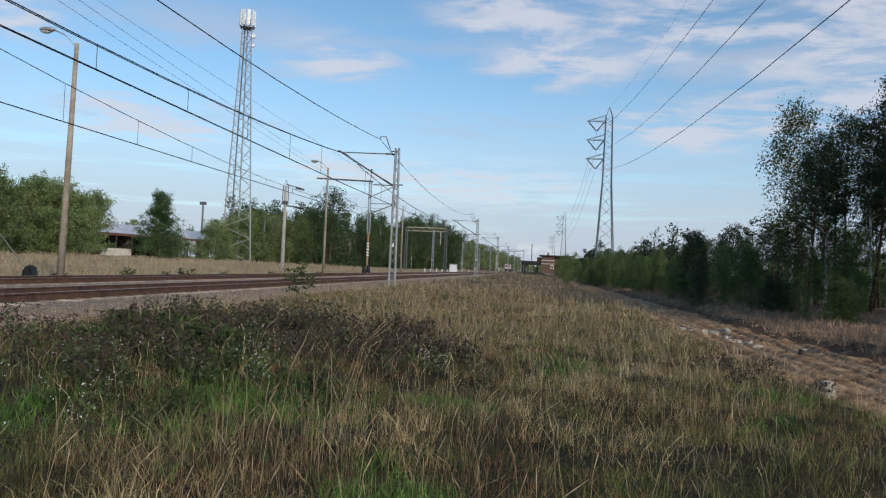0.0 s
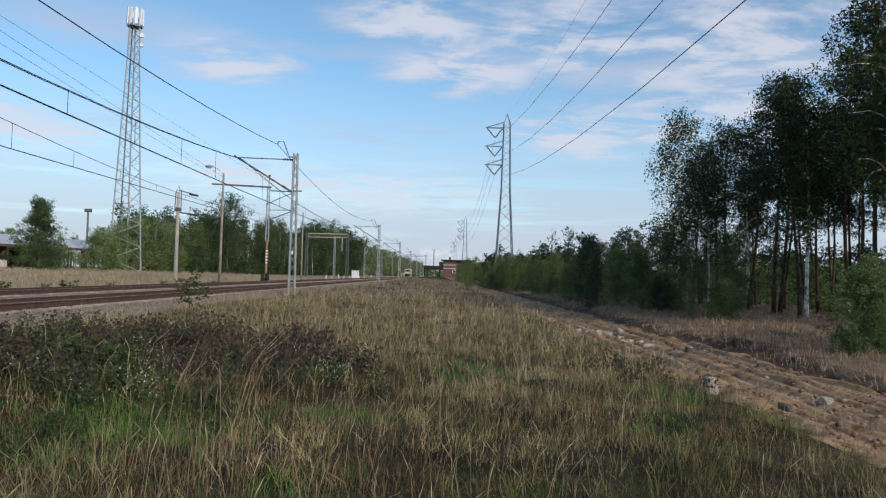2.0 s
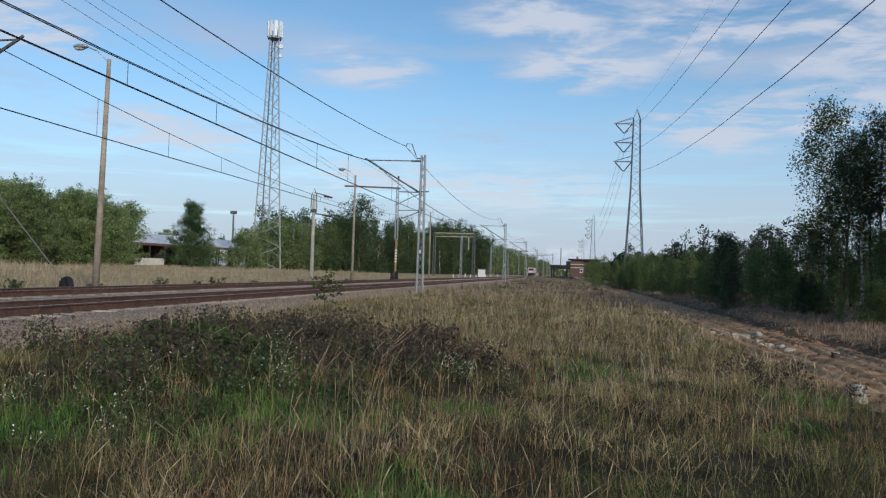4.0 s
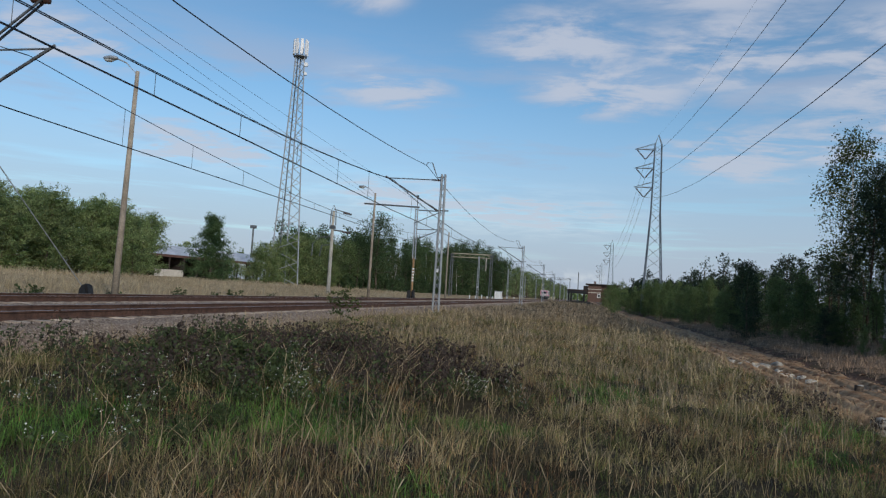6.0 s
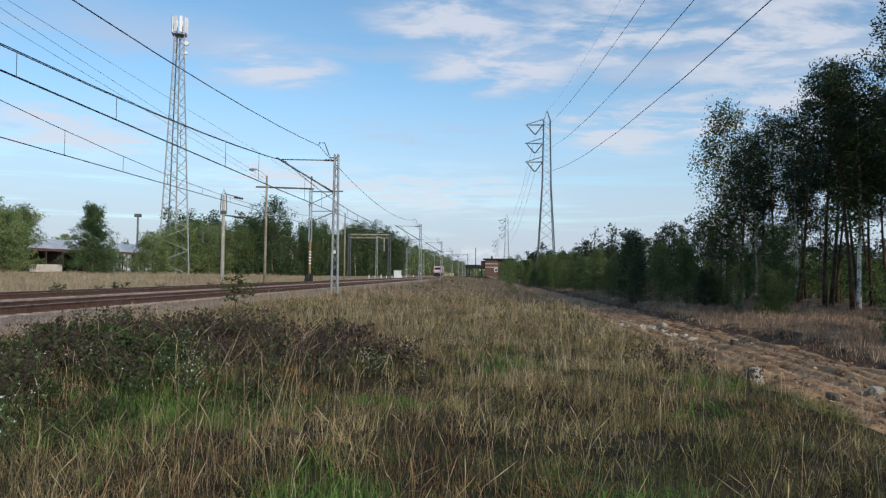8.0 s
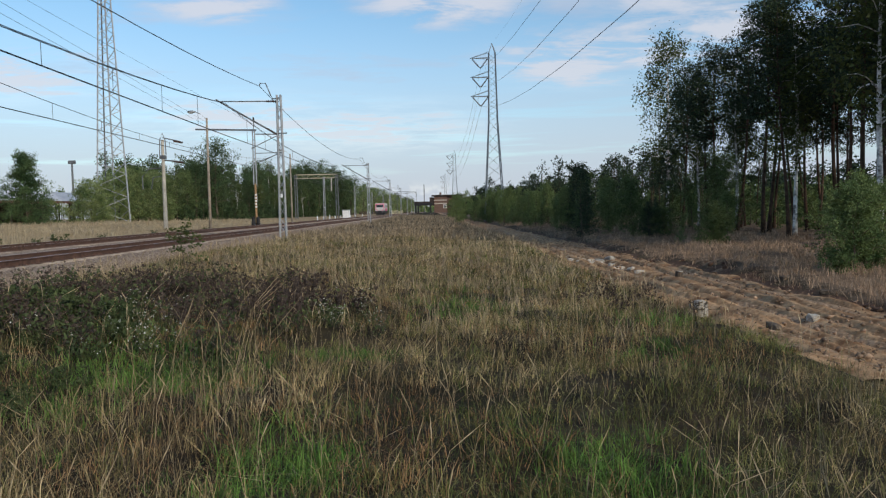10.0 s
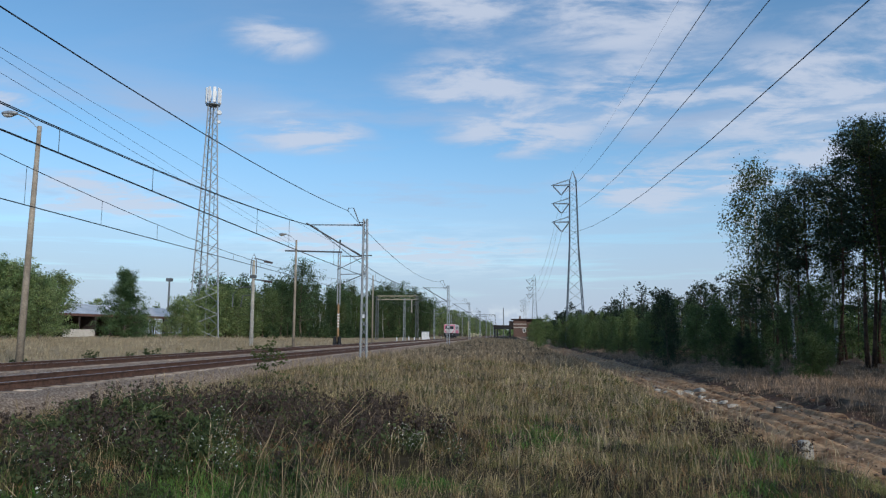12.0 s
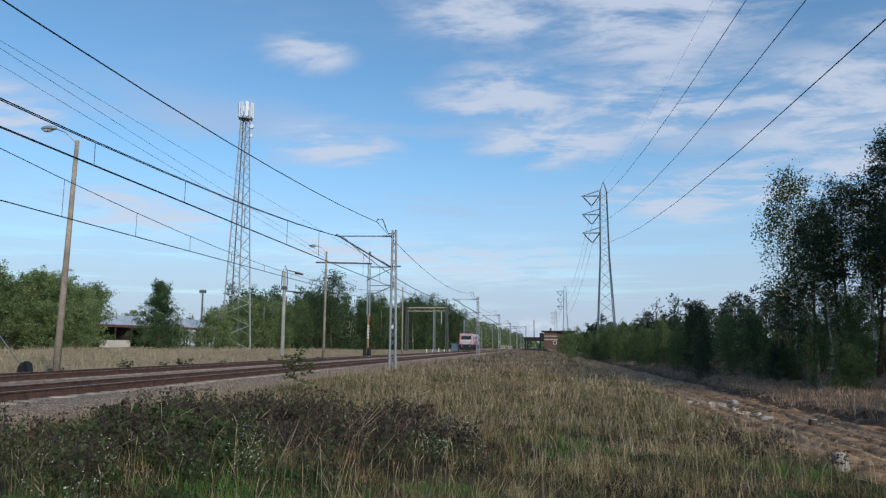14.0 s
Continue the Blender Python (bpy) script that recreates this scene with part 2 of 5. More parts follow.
M["bark"] = mat("grey_brown_bark", (0.06, 0.045, 0.035), (0.15, 0.12, 0.09), 5.0, 0.95, bump=0.8, fine=30)
M["leaf_pine"] = mat("pine_needles", (0.015, 0.031, 0.017), (0.036, 0.060, 0.029), 0.8, 0.75, island=0.45, rnd=0.2, translucent=0.1)
M["leaf_birch"] = mat("birch_leaves", (0.05, 0.075, 0.02), (0.10, 0.12, 0.035), 0.8, 0.65, island=0.4, rnd=0.2, translucent=0.35)
M["leaf_green"] = mat("broad_leaves", (0.10, 0.165, 0.055), (0.30, 0.35, 0.15), 0.8, 0.6, island=0.5, rnd=0.2, translucent=0.42)
M["leaf_young"] = mat("young_leaves", (0.06, 0.105, 0.034), (0.155, 0.20, 0.07), 0.6, 0.65, island=0.4, rnd=0.25, translucent=0.3)
M["leaf_dark"] = mat("dark_broad_leaves", (0.03, 0.062, 0.024), (0.10, 0.15, 0.06), 0.5, 0.65, island=0.4, rnd=0.3, translucent=0.3)
M["brick"] = mat("red_brick", (0.10, 0.062, 0.05), (0.17, 0.105, 0.085), 6.0, 0.9, bump=0.4)
M["roof"] = mat("grey_sheet_roof", (0.48, 0.49, 0.51), (0.66, 0.66, 0.67), 0.6, 0.5, 0.2)
M["roof_red"] = mat("brown_roof_edge", (0.10, 0.05, 0.04), (0.17, 0.09, 0.07), 1.5, 0.8)
M["dark"] = mat("dark_timber", (0.025, 0.02, 0.018), (0.06, 0.045, 0.04), 2.0, 0.85)
M["wall_pale"] = mat("pale_render", (0.5, 0.46, 0.4), (0.62, 0.58, 0.52), 1.2, 0.9)
M["stone"] = mat("grey_rubble", (0.22, 0.20, 0.17), (0.40, 0.375, 0.33), 5.0, 0.9, bump=0.7)
M["rubble"] = mat("pale_rubble", (0.36, 0.31, 0.25), (0.58, 0.52, 0.44), 5.0, 0.9, bump=0.7)
M["turf"] = mat("dark_turf", (0.045, 0.026, 0.018), (0.13, 0.075, 0.05), 9.0, 0.95, bump=1.0)
M["train_white"] = mat("train_white_paint", (0.52, 0.49, 0.48), (0.62, 0.58, 0.57), 0.7, 0.45)
M["pink"] = mat("train_pink_paint", (0.60, 0.10, 0.18), (0.68, 0.15, 0.24), 1.0, 0.4)
M["glass_dark"] = mat("train_window", (0.012, 0.014, 0.018), (0.03, 0.033, 0.04), 1.0, 0.08, spec=0.6)
M["yellow"] = mat("yellow_paint", (0.6, 0.42, 0.06), (0.7, 0.5, 0.1), 2.0, 0.6)
M["yellow_dull"] = mat("dull_yellow_paint", (0.40, 0.36, 0.25), (0.5, 0.45, 0.32), 3.0, 0.7)
M["yellow_pale"] = mat("pale_yellow_paint", (0.56, 0.50, 0.27), (0.68, 0.62, 0.38), 2.0, 0.7)
M["lens"] = mat("lamp_glass", (0.5, 0.5, 0.48), (0.6, 0.6, 0.58), 2.0, 0.15)


def ground_material():
    m = bpy.data.materials.new("heath_ground")
    m.use_nodes = True
    nt = m.node_tree
    N, L = nt.nodes.new, nt.links.new
    b = nt.nodes["Principled BSDF"]
    b.inputs["Roughness"].default_value = 0.95
    b.inputs["Specular IOR Level"].default_value = 0.15
    geo = N("ShaderNodeNewGeometry")
    sep = N("ShaderNodeSeparateXYZ")
    L(geo.outputs["Position"], sep.inputs[0])

    def noise_of(scale, detail=4.0):
        n = N("ShaderNodeTexNoise"); n.inputs["Scale"].default_value = scale; n.inputs["Detail"].default_value = detail
        L(geo.outputs["Position"], n.inputs["Vector"])
        return n.outputs["Fac"]

    def ramp(fac, c1, c2, a=0.35, z=0.65):
        r = N("ShaderNodeValToRGB")
        r.color_ramp.elements[0].position, r.color_ramp.elements[1].position = a, z
        r.color_ramp.elements[0].color, r.color_ramp.elements[1].color = hexa(c1), hexa(c2)
        L(fac, r.inputs[0])
        return r.outputs[0]

    def mixc(fac, a, c):
        x = N("ShaderNodeMix"); x.data_type = "RGBA"
        L(fac, x.inputs[0]); L(a, x.inputs[6]); L(c, x.inputs[7])
        return x.outputs[2]

    def step(sock, lo, hi):
        r = N("ShaderNodeMapRange"); r.interpolation_type = "SMOOTHSTEP"
        r.inputs["From Min"].default_value, r.inputs["From Max"].default_value = lo, hi
        L(sock, r.inputs["Value"])
        return r.outputs[0]

    def math2(op, a, c):
        k = N("ShaderNodeMath"); k.operation = op
        for i, q in enumerate((a, c)):
            if isinstance(q, float):
                k.inputs[i].default_value = q
            else:
                L(q, k.inputs[i])
        return k.outputs[0]

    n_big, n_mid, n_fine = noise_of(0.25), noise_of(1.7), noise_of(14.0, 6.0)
    # heath soil kept near black: shade between the grass blades is in its colour
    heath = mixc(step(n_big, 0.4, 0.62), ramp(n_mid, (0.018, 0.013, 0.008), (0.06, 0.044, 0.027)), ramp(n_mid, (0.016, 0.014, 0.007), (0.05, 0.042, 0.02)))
    straw = ramp(n_mid, (0.26, 0.19, 0.11), (0.40, 0.31, 0.19))
    sand = mixc(step(n_mid, 0.35, 0.7), ramp(n_fine, (0.20, 0.12, 0.068), (0.40, 0.26, 0.16)), ramp(n_fine, (0.30, 0.195, 0.12), (0.47, 0.325, 0.21)))
    # wavering across-coordinate
    wob = math2("MULTIPLY_ADD", n_mid, 1.6)
    nt.nodes[-1].inputs[2].default_value = -0.8
    across = math2("ADD", sep.outputs["X"], wob)
    in_sand = math2("MULTIPLY", step(across, 4.5, 5.1), math2("SUBTRACT", 1.0, step(across, 8.2, 8.6)))
    rut = math2("MULTIPLY", step(across, 8.25, 8.4), math2("SUBTRACT", 1.0, step(across, 8.55, 8.8)))
    field = math2("SUBTRACT", 1.0, step(across, -21.5, -19.5))
    verge = step(across, 8.5, 9.4)
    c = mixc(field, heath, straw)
    brown_verge = ramp(n_mid, (0.12, 0.08, 0.052), (0.22, 0.155, 0.105))
    c = mixc(verge, c, brown_verge)
    c = mixc(in_sand, c, sand)
    c = mixc(math2("MULTIPLY", rut, 0.8), c, ramp(n_fine, (0.09, 0.05, 0.035), (0.17, 0.095, 0.065)))
    L(c, b.inputs["Base Color"])
    bp = N("ShaderNodeBump"); bp.inputs["Strength"].default_value = 0.8; bp.inputs["Distance"].default_value = 0.06
    L(n_fine, bp.inputs["Height"]); L(bp.outputs[0], b.inputs["Normal"])
    return m


M["ground"] = ground_material()
M["clod"] = mat("sand_clod", (0.10, 0.06, 0.04), (0.36, 0.25, 0.17), 3.0, 0.95, island=0.5)
M["sand"] = mat("churned_sand", (0.18, 0.092, 0.047), (0.47, 0.305, 0.175), 2.6, 0.95, bump=1.0, fine=16.0, c3=(0.345, 0.21, 0.115), spec=0.1)


# ---------------------------------------------------------------- mesh helpers
def mesh_of(name, bm, material, smooth=False):
    me = bpy.data.meshes.new(name)
    bm.to_mesh(me)
    bm.free()
    for m_ in material if isinstance(material, (list, tuple)) else (material,):
        me.materials.append(m_)
    if smooth:
        me.polygons.foreach_set("use_smooth", [True] * len(me.polygons))
    return me


def part(name, bm, material, parent=None, label="", smooth=False):
    ob = new(name, mesh_of(name, bm, material, smooth))
    if parent:
        ob.parent = parent
    if label:
        tagged(ob, label)
    return ob


def thing(name, label, category, m=None, group="", kind=""):
    ob = new(name)
    ob.empty_display_size = 0.2
    if m is not None:
        ob.matrix_world = m
    return tagged(ob, label, category, group, kind)


def box(bm, x0, y0, z0, x1, y1, z1, bevel=0.0):
    vs = bmesh.ops.create_cube(bm, size=1.0)["verts"]
    for v in vs:
        v.co = Vector(((x0 + x1) / 2 + v.co.x * (x1 - x0), (y0 + y1) / 2 + v.co.y * (y1 - y0), (z0 + z1) / 2 + v.co.z * (z1 - z0)))
    if bevel:
        es = list({e for v in vs for e in v.link_edges})
        bmesh.ops.bevel(bm, geom=es, offset=bevel, segments=2, affect="EDGES")
    return bm


def tube(bm, points, radii, sides=6, cap=True):
    """A round bar through points, with a radius at each."""
    pts = [Vector(p) for p in points]
    if not isinstance(radii, (list, tuple)):
        radii = [radii] * len(pts)
    rings = []
    for i, p in enumerate(pts):
        d = (pts[min(i + 1, len(pts) - 1)] - pts[max(i - 1, 0)]).normalized()
        a = d.orthogonal().normalized() if abs(d.z) < 0.95 else Vector((1, 0, 0)).cross(d).normalized()
        c = d.cross(a)
        rings.append([bm.verts.new(p + radii[i] * (math.cos(2 * math.pi * k / sides) * a + math.sin(2 * math.pi * k / sides) * c)) for k in range(sides)])
    for r0, r1 in zip(rings, rings[1:]):
        for k in range(sides):
            bm.faces.new((r0[k], r0[(k + 1) % sides], r1[(k + 1) % sides], r1[k]))
    if cap:
        bm.faces.new(list(reversed(rings[0])))
        bm.faces.new(rings[-1])
    return bm


def bar(p, q, r, sides=6):
    return tube(bmesh.new(), (p, q), r, sides)


def raw_mesh(name, verts, faces, material, smooth=False):
    """A large mesh from arrays: verts (n,3), faces (m,3 or 4)."""
    me = bpy.data.meshes.new(name)
    verts, faces = np.asarray(verts, np.float32), np.asarray(faces, np.int32)
    k = faces.shape[1]
    me.vertices.add(len(verts)); me.vertices.foreach_set("co", verts.ravel())
    me.loops.add(faces.size); me.loops.foreach_set("vertex_index", faces.ravel())
    me.polygons.add(len(faces))
    me.polygons.foreach_set("loop_start", np.arange(0, faces.size, k, dtype=np.int32))
    me.materials.append(material)
    me.update(calc_edges=True)
    if smooth:
        me.polygons.foreach_set("use_smooth", [True] * len(faces))
    return me


# ---------------------------------------------------------------- ground
def smooth01(t):
    t = np.clip(t, 0, 1)
    return t * t * (3 - 2 * t)


def ground_z(x, y):
    """Height of the ground; the rail heads are at 0."""
    x, y = np.asarray(x, float), np.asarray(y, float)
    z = np.interp(x, [-400, -90, -42, -30, -20.5, -18.9, -8.6, -7.4, -5.0, -2.0, 1.5, 4.0, 4.9, 7.8, 8.4, 9.2, 14, 30, 400],
                  [1.0, 0.8, 0.35, 0.0, -0.4, -0.55, -0.55, -0.44, -0.52, -0.62, -0.74, -0.84, -0.98, -1.0, -1.07, -0.88, -0.82, -0.7, -0.3])
    z = z + 0.55 * smooth01((y - 50) / 130) * smooth01((x + 8.4) / 1.5) * (1 - smooth01((x - 3.2) / 2.0))
    far = smooth01((np.hypot(x, y) - 300) / 600)
    z = z * (1 - far) - 0.5 * far
    b = 0.05 * np.sin(0.9 * x + 0.55 * y) + 0.05 * np.sin(0.31 * y - 0.7 * x + 1.3) + 0.035 * np.sin(1.9 * x - 1.3 * y) + 0.03 * np.sin(2.7 * y + 1.1 * x)
    onbed = smooth01((x + 19.6) / 1.0) * (1 - smooth01((x + 8.8) / 1.0))
    road = smooth01((x - 4.3) / 0.6) * (1 - smooth01((x - 8.2) / 0.6))
    b = b * (1 - onbed) * (1 - 0.6 * road)
    ruts = -0.09 * np.exp(-((x - 6.3 - 0.15 * np.sin(0.3 * y)) / 0.16) ** 2) - 0.07 * np.exp(-((x - 7.7 - 0.15 * np.sin(0.3 * y)) / 0.16) ** 2)
    lumps = 0.05 * np.sin(5.1 * x + 2.3 * y + np.sin(1.3 * y)) * np.sin(4.3 * y - 1.7 * x + 2 * np.sin(0.9 * x)) + 0.03 * np.sin(9.7 * x - 3.1 * y) * np.sin(8.3 * y + 3 * np.sin(0.7 * x))
    return z + b + road * (ruts + 0.1 * lumps - 0.05)


def make_ground():
    xs = np.concatenate([-np.geomspace(3000, 60, 26), np.linspace(-58, -21, 22), np.linspace(-20, -8, 14), np.linspace(-7.6, 3.9, 36), np.linspace(4.1, 9.4, 76), np.linspace(9.9, 30, 28), np.geomspace(33, 3000, 26)])
    ys = np.concatenate([-np.geomspace(3000, 20, 22), np.linspace(-18, 3, 12), np.linspace(3.3, 40, 190), np.linspace(40.8, 120, 90), np.geomspace(125, 4000, 40)])
    X, Y = np.meshgrid(xs, ys)
    V = np.stack([X, Y, ground_z(X, Y)], -1).reshape(-1, 3)
    nx = len(xs)
    i = (np.arange(len(ys) - 1)[:, None] * nx + np.arange(nx - 1)[None]).ravel()
    F = np.stack([i, i + 1, i + nx + 1, i + nx], -1)
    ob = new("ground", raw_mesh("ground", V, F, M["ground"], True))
    tagged(ob, "uneven heath ground with a rutted bare sandy track beside the railway", "ground", kind="structure")


make_ground()


def sandy_track():
    """Churned sand of the bare track: ruts, clods and hollows."""
    rng = np.random.default_rng(4)
    xs, ys = np.linspace(4.0, 9.2, 80), np.concatenate([np.linspace(7.5, 30, 300), np.linspace(30.2, 60, 110), np.linspace(60.6, 140, 60)])
    X, Y = np.meshgrid(xs, ys)
    X = X + rng.uniform(-0.02, 0.02, X.shape)
    lump = np.zeros(X.shape)
    for f, amp in ((1.3, 0.035), (4.2, 0.022), (8.5, 0.009), (15.0, 0.006), (27.0, 0.004)):
        for _ in range(3):
            a, p = rng.uniform(0, np.pi), rng.uniform(0, 6.28, 2)
            u, v = X * np.cos(a) + 0.45 * Y * np.sin(a), 0.45 * Y * np.cos(a) - X * np.sin(a)
            lump += amp / 1.7 * np.sin(f * u + p[0] + 1.7 * np.sin(f * 0.43 * v + p[1])) * np.sin(f * 0.8 * v + p[1])
    left = 4.75 + 0.22 * np.sin(0.7 * Y) + 0.16 * np.sin(1.9 * Y + 1) + 0.1 * np.sin(4.1 * Y)
    right = 8.45 + 0.18 * np.sin(0.6 * Y + 2) + 0.12 * np.sin(2.3 * Y)
    inside = smooth01((X - left + 0.25) / 0.5) * smooth01((right - X + 0.25) / 0.5)
    rut = -0.12 * np.exp(-((X - 6.3 - 0.2 * np.sin(0.25 * Y)) / 0.17) ** 2) - 0.11 * np.exp(-((X - 7.75 - 0.2 * np.sin(0.25 * Y)) / 0.17) ** 2) - 0.14 * np.exp(-((X - right) / 0.2) ** 2)
    for rx, depth, wide, ph in ((5.35, 0.07, 0.10, 0.4), (5.75, 0.06, 0.08, 1.1), (6.95, 0.08, 0.09, 2.0), (7.25, 0.06, 0.07, 2.6), (8.05, 0.07, 0.08, 0.9)):
        c_ = rx + 0.22 * np.sin(0.21 * Y + ph) + 0.05 * np.sin(1.1 * Y + ph)
        rut += -depth * np.exp(-((X - c_) / wide) ** 2) + 0.6 * depth * np.exp(-((X - c_ - 2.1 * wide) / wide) ** 2)
    Z = ground_z(X, Y) + (0.07 + lump + rut) * inside - 0.12 * (1 - inside)
    V = np.stack([X, Y, Z], -1).reshape(-1, 3)
    nx = len(xs)
    i = (np.arange(len(ys) - 1)[:, None] * nx + np.arange(nx - 1)[None]).ravel()
    ob = new("sandy_track", raw_mesh("sandy_track", V, np.stack([i, i + 1, i + nx + 1, i + nx], -1), M["sand"]))
    tagged(ob, "churned bare sandy vehicle track with ruts and clods", "track", kind="structure")


sandy_track()


def sand_clods():
    """Loose clods and grit strewn over the sand, too many to count."""
    rng = np.random.default_rng(9)
    n = 2600
    x = rng.uniform(4.6, 8.6, n); y = 8 + 40 * rng.uniform(0, 1, n) ** 1.5
    r = 0.010 + 0.05 * rng.uniform(0, 1, n) ** 4
    z = ground_z(x, y) + 0.07
    d = np.array([(1, 0, 0), (0, 1, 0), (-1, 0, 0), (0, -1, 0), (0, 0, 1), (0, 0, -1)], float)
    V = np.stack([x, y, z], -1)[:, None, :] + (d[None] * rng.uniform(0.6, 1.5, (n, 6, 1)) + rng.normal(0, 0.2, (n, 6, 3))) * r[:, None, None] * np.array([1, 1, 0.7])
    f = np.array([(0, 1, 4), (1, 2, 4), (2, 3, 4), (3, 0, 4), (1, 0, 5), (2, 1, 5), (3, 2, 5), (0, 3, 5)])
    F = (np.arange(n)[:, None, None] * 6 + f[None]).reshape(-1, 3)
    tagged(new("sand_clods", raw_mesh("sand_clods", V.reshape(-1, 3), F, M["clod"])), "loose clods and grit on the churned sand", "clods", kind="stuff")


sand_clods()

# ---------------------------------------------------------------- railway
TRACK_X = (-11.0, -16.2)


def rail_part(x, y0, y1, parent):
    bm = bmesh.new()
    prof = [(-0.07, -0.17), (0.07, -0.17), (0.07, -0.155), (0.012, -0.135), (0.012, -0.04), (0.034, -0.032), (0.034, -0.002), (0.028, 0.0), (-0.028, 0.0), (-0.034, -0.002), (-0.034, -0.032), (-0.012, -0.04), (-0.012, -0.135), (-0.07, -0.155)]
    a = [bm.verts.new((x + u, y0, w)) for u, w in prof]
    b = [bm.verts.new((x + u, y1, w)) for u, w in prof]
    n = len(prof)
    for k in range(n):
        f = bm.faces.new((a[k], b[k], b[(k + 1) % n], a[(k + 1) % n]))
        f.material_index = 1 if prof[k][1] >= -0.002 and prof[(k + 1) % n][1] >= -0.002 else 0
    bm.faces.new(a[::-1]); bm.faces.new(b)
    bmesh.ops.recalc_face_normals(bm, faces=bm.faces[:])
    return part("rail", bm, [M["rail"], M["rail_head"]], parent)


def ballast_bed(parent, x):
    rng = np.random.default_rng(int(-x * 10))
    us = np.concatenate([[-2.5, -2.2], np.linspace(-1.9, 1.9, 24), [2.2, 2.5]])
    ys = np.concatenate([np.linspace(-40, 8, 30), np.linspace(8.15, 70, 400), np.linspace(71, 160, 90), np.linspace(170, 900, 60)])
    U, Y = np.meshgrid(us, ys)
    Z = np.interp(np.abs(U), [0, 1.5, 1.9, 2.5], [-0.20, -0.19, -0.24, -0.62]) + rng.uniform(-0.03, 0.03, U.shape)
    V = np.stack([x + U + rng.uniform(-.05, .05, U.shape), Y, Z], -1).reshape(-1, 3)
    nx = len(us)
    i = (np.arange(len(ys) - 1)[:, None] * nx + np.arange(nx - 1)[None]).ravel()
    F = np.stack([i, i + 1, i + nx + 1, i + nx], -1)
    ob = new("ballast", raw_mesh("ballast", V, F, M["ballast"]))
    ob.parent = parent
    tagged(ob, "reddish-brown crushed stone ballast", kind="stuff")


def make_track(x, label):
    tr = thing("railway_track", label, "railway track", group="railway tracks", kind="structure")
    rail_part(x - 0.7525, -40, 900, tr)
    rail_part(x + 0.7525, -40, 900, tr)
    ballast_bed(tr, x)
    return tr


tracks = [make_track(TRACK_X[0], "near railway track with rusty rails on brown ballast"), make_track(TRACK_X[1], "second railway track with rusty rails on brown ballast")]


# ---------------------------------------------------------------- overhead line
def lattice(bm, base_w, top_w, z0, z1, bays, leg=0.05, brace=0.025, cx=0.0, cy=0.0, depth=None):
    """Four-legged lattice with crossed bracing, tapering from z0 to z1."""
    def corner(k, t):
        w = base_w + (top_w - base_w) * t
        d = w if depth is None else depth
        sx, sy = ((-1, -1), (1, -1), (1, 1), (-1, 1))[k]
        return Vector((cx + sx * w / 2, cy + sy * d / 2, z0 + (z1 - z0) * t))
    for k in range(4):
        tube(bm, (corner(k, 0), corner(k, 1)), leg, 4)
    for i in range(bays):
        t0, t1 = i / bays, (i + 1) / bays
        for k in range(4):
            a, b_ = (k, (k + 1) % 4) if i % 2 else ((k + 1) % 4, k)
            tube(bm, (corner(a, t0), corner(b_, t1)), brace, 4, False)
    return bm


def insulator(bm, p, q, r=0.05, n=6):
    p, q = Vector(p), Vector(q)
    pts, rad = [], []
    for i in range(n):
        for u, k in ((0.1, 0.4), (0.45, 1.0), (0.6, 1.0), (0.95, 0.4)):
            pts.append(p.lerp(q, (i + u) / n)); rad.append(r * k)
    return tube(bm, pts, rad, 8)


def catenary_mast(y, side=1):
    """Lattice mast beside the track, with a bracket over the near track. side: 1 on the near side."""
    x0 = -8.2 if side > 0 else -19.0
    t = thing("catenary_mast", "grey lattice steel overhead-line mast with a bracket arm beside the track", "catenary mast", pose(x0, y, 0), "overhead line masts")
    s = -1.0 if side > 0 else 1.0
    part("lattice_column", lattice(bmesh.new(), 0.36, 0.2, -0.7, 7.55, 16, 0.045, 0.018, depth=0.2), M["steel"], t)
    part("footing", box(bmesh.new(), -0.4, -0.35, -1.0, 0.4, 0.35, -0.5, 0.04), M["concrete"], t, "concrete footing")
    part("stay_tube", bar((0, 0, 7.2), (s * 3.3, 0, 7.25), 0.03), M["steel_dark"], t)
    part("strut_tube", bar((s * 0.1, 0, 5.35), (s * 3.45, 0, 7.35), 0.05), M["steel_dark"], t)
    part("registration_tube", bar((s * 0.1, 0, 5.4), (s * 1.35, 0, 5.43), 0.03), M["steel_dark"], t)
    part("steady_arm", bar((s * 0.1, 0, 5.35), (s * 1.6, 0, 4.65), 0.022), M["steel_dark"], t)
    part("insulator", insulator(bmesh.new(), (s * 0.15, 0, 7.2), (s * 0.7, 0, 7.21), 0.07), M["insulator"], t)
    part("insulator", insulator(bmesh.new(), (s * 0.2, 0, 5.41), (s * 0.7, 0, 5.72), 0.07), M["insulator"], t)
    part("cross_arm", bar((-0.35, 0, 5.45), (0.4, 0, 5.45), 0.035), M["steel_dark"], t)
    if side > 0:
        part("feeder_bracket", tube(bmesh.new(), ((0, 0, 7.35), (-0.35, 0, 7.35), (-0.45, 0, 7.55), (-0.7, 0, 8.2), (-1.0, 0, 8.2), (-1.05, 0, 8.05)), 0.035), M["steel_dark"], t, "bent tube bracket for the feeder cable")
    part("warning_plate", box(bmesh.new(), -0.06, -0.16, 1.9, 0.06, -0.14, 2.1, 0.005), M["white"], t, "faded white number plate")
    return t


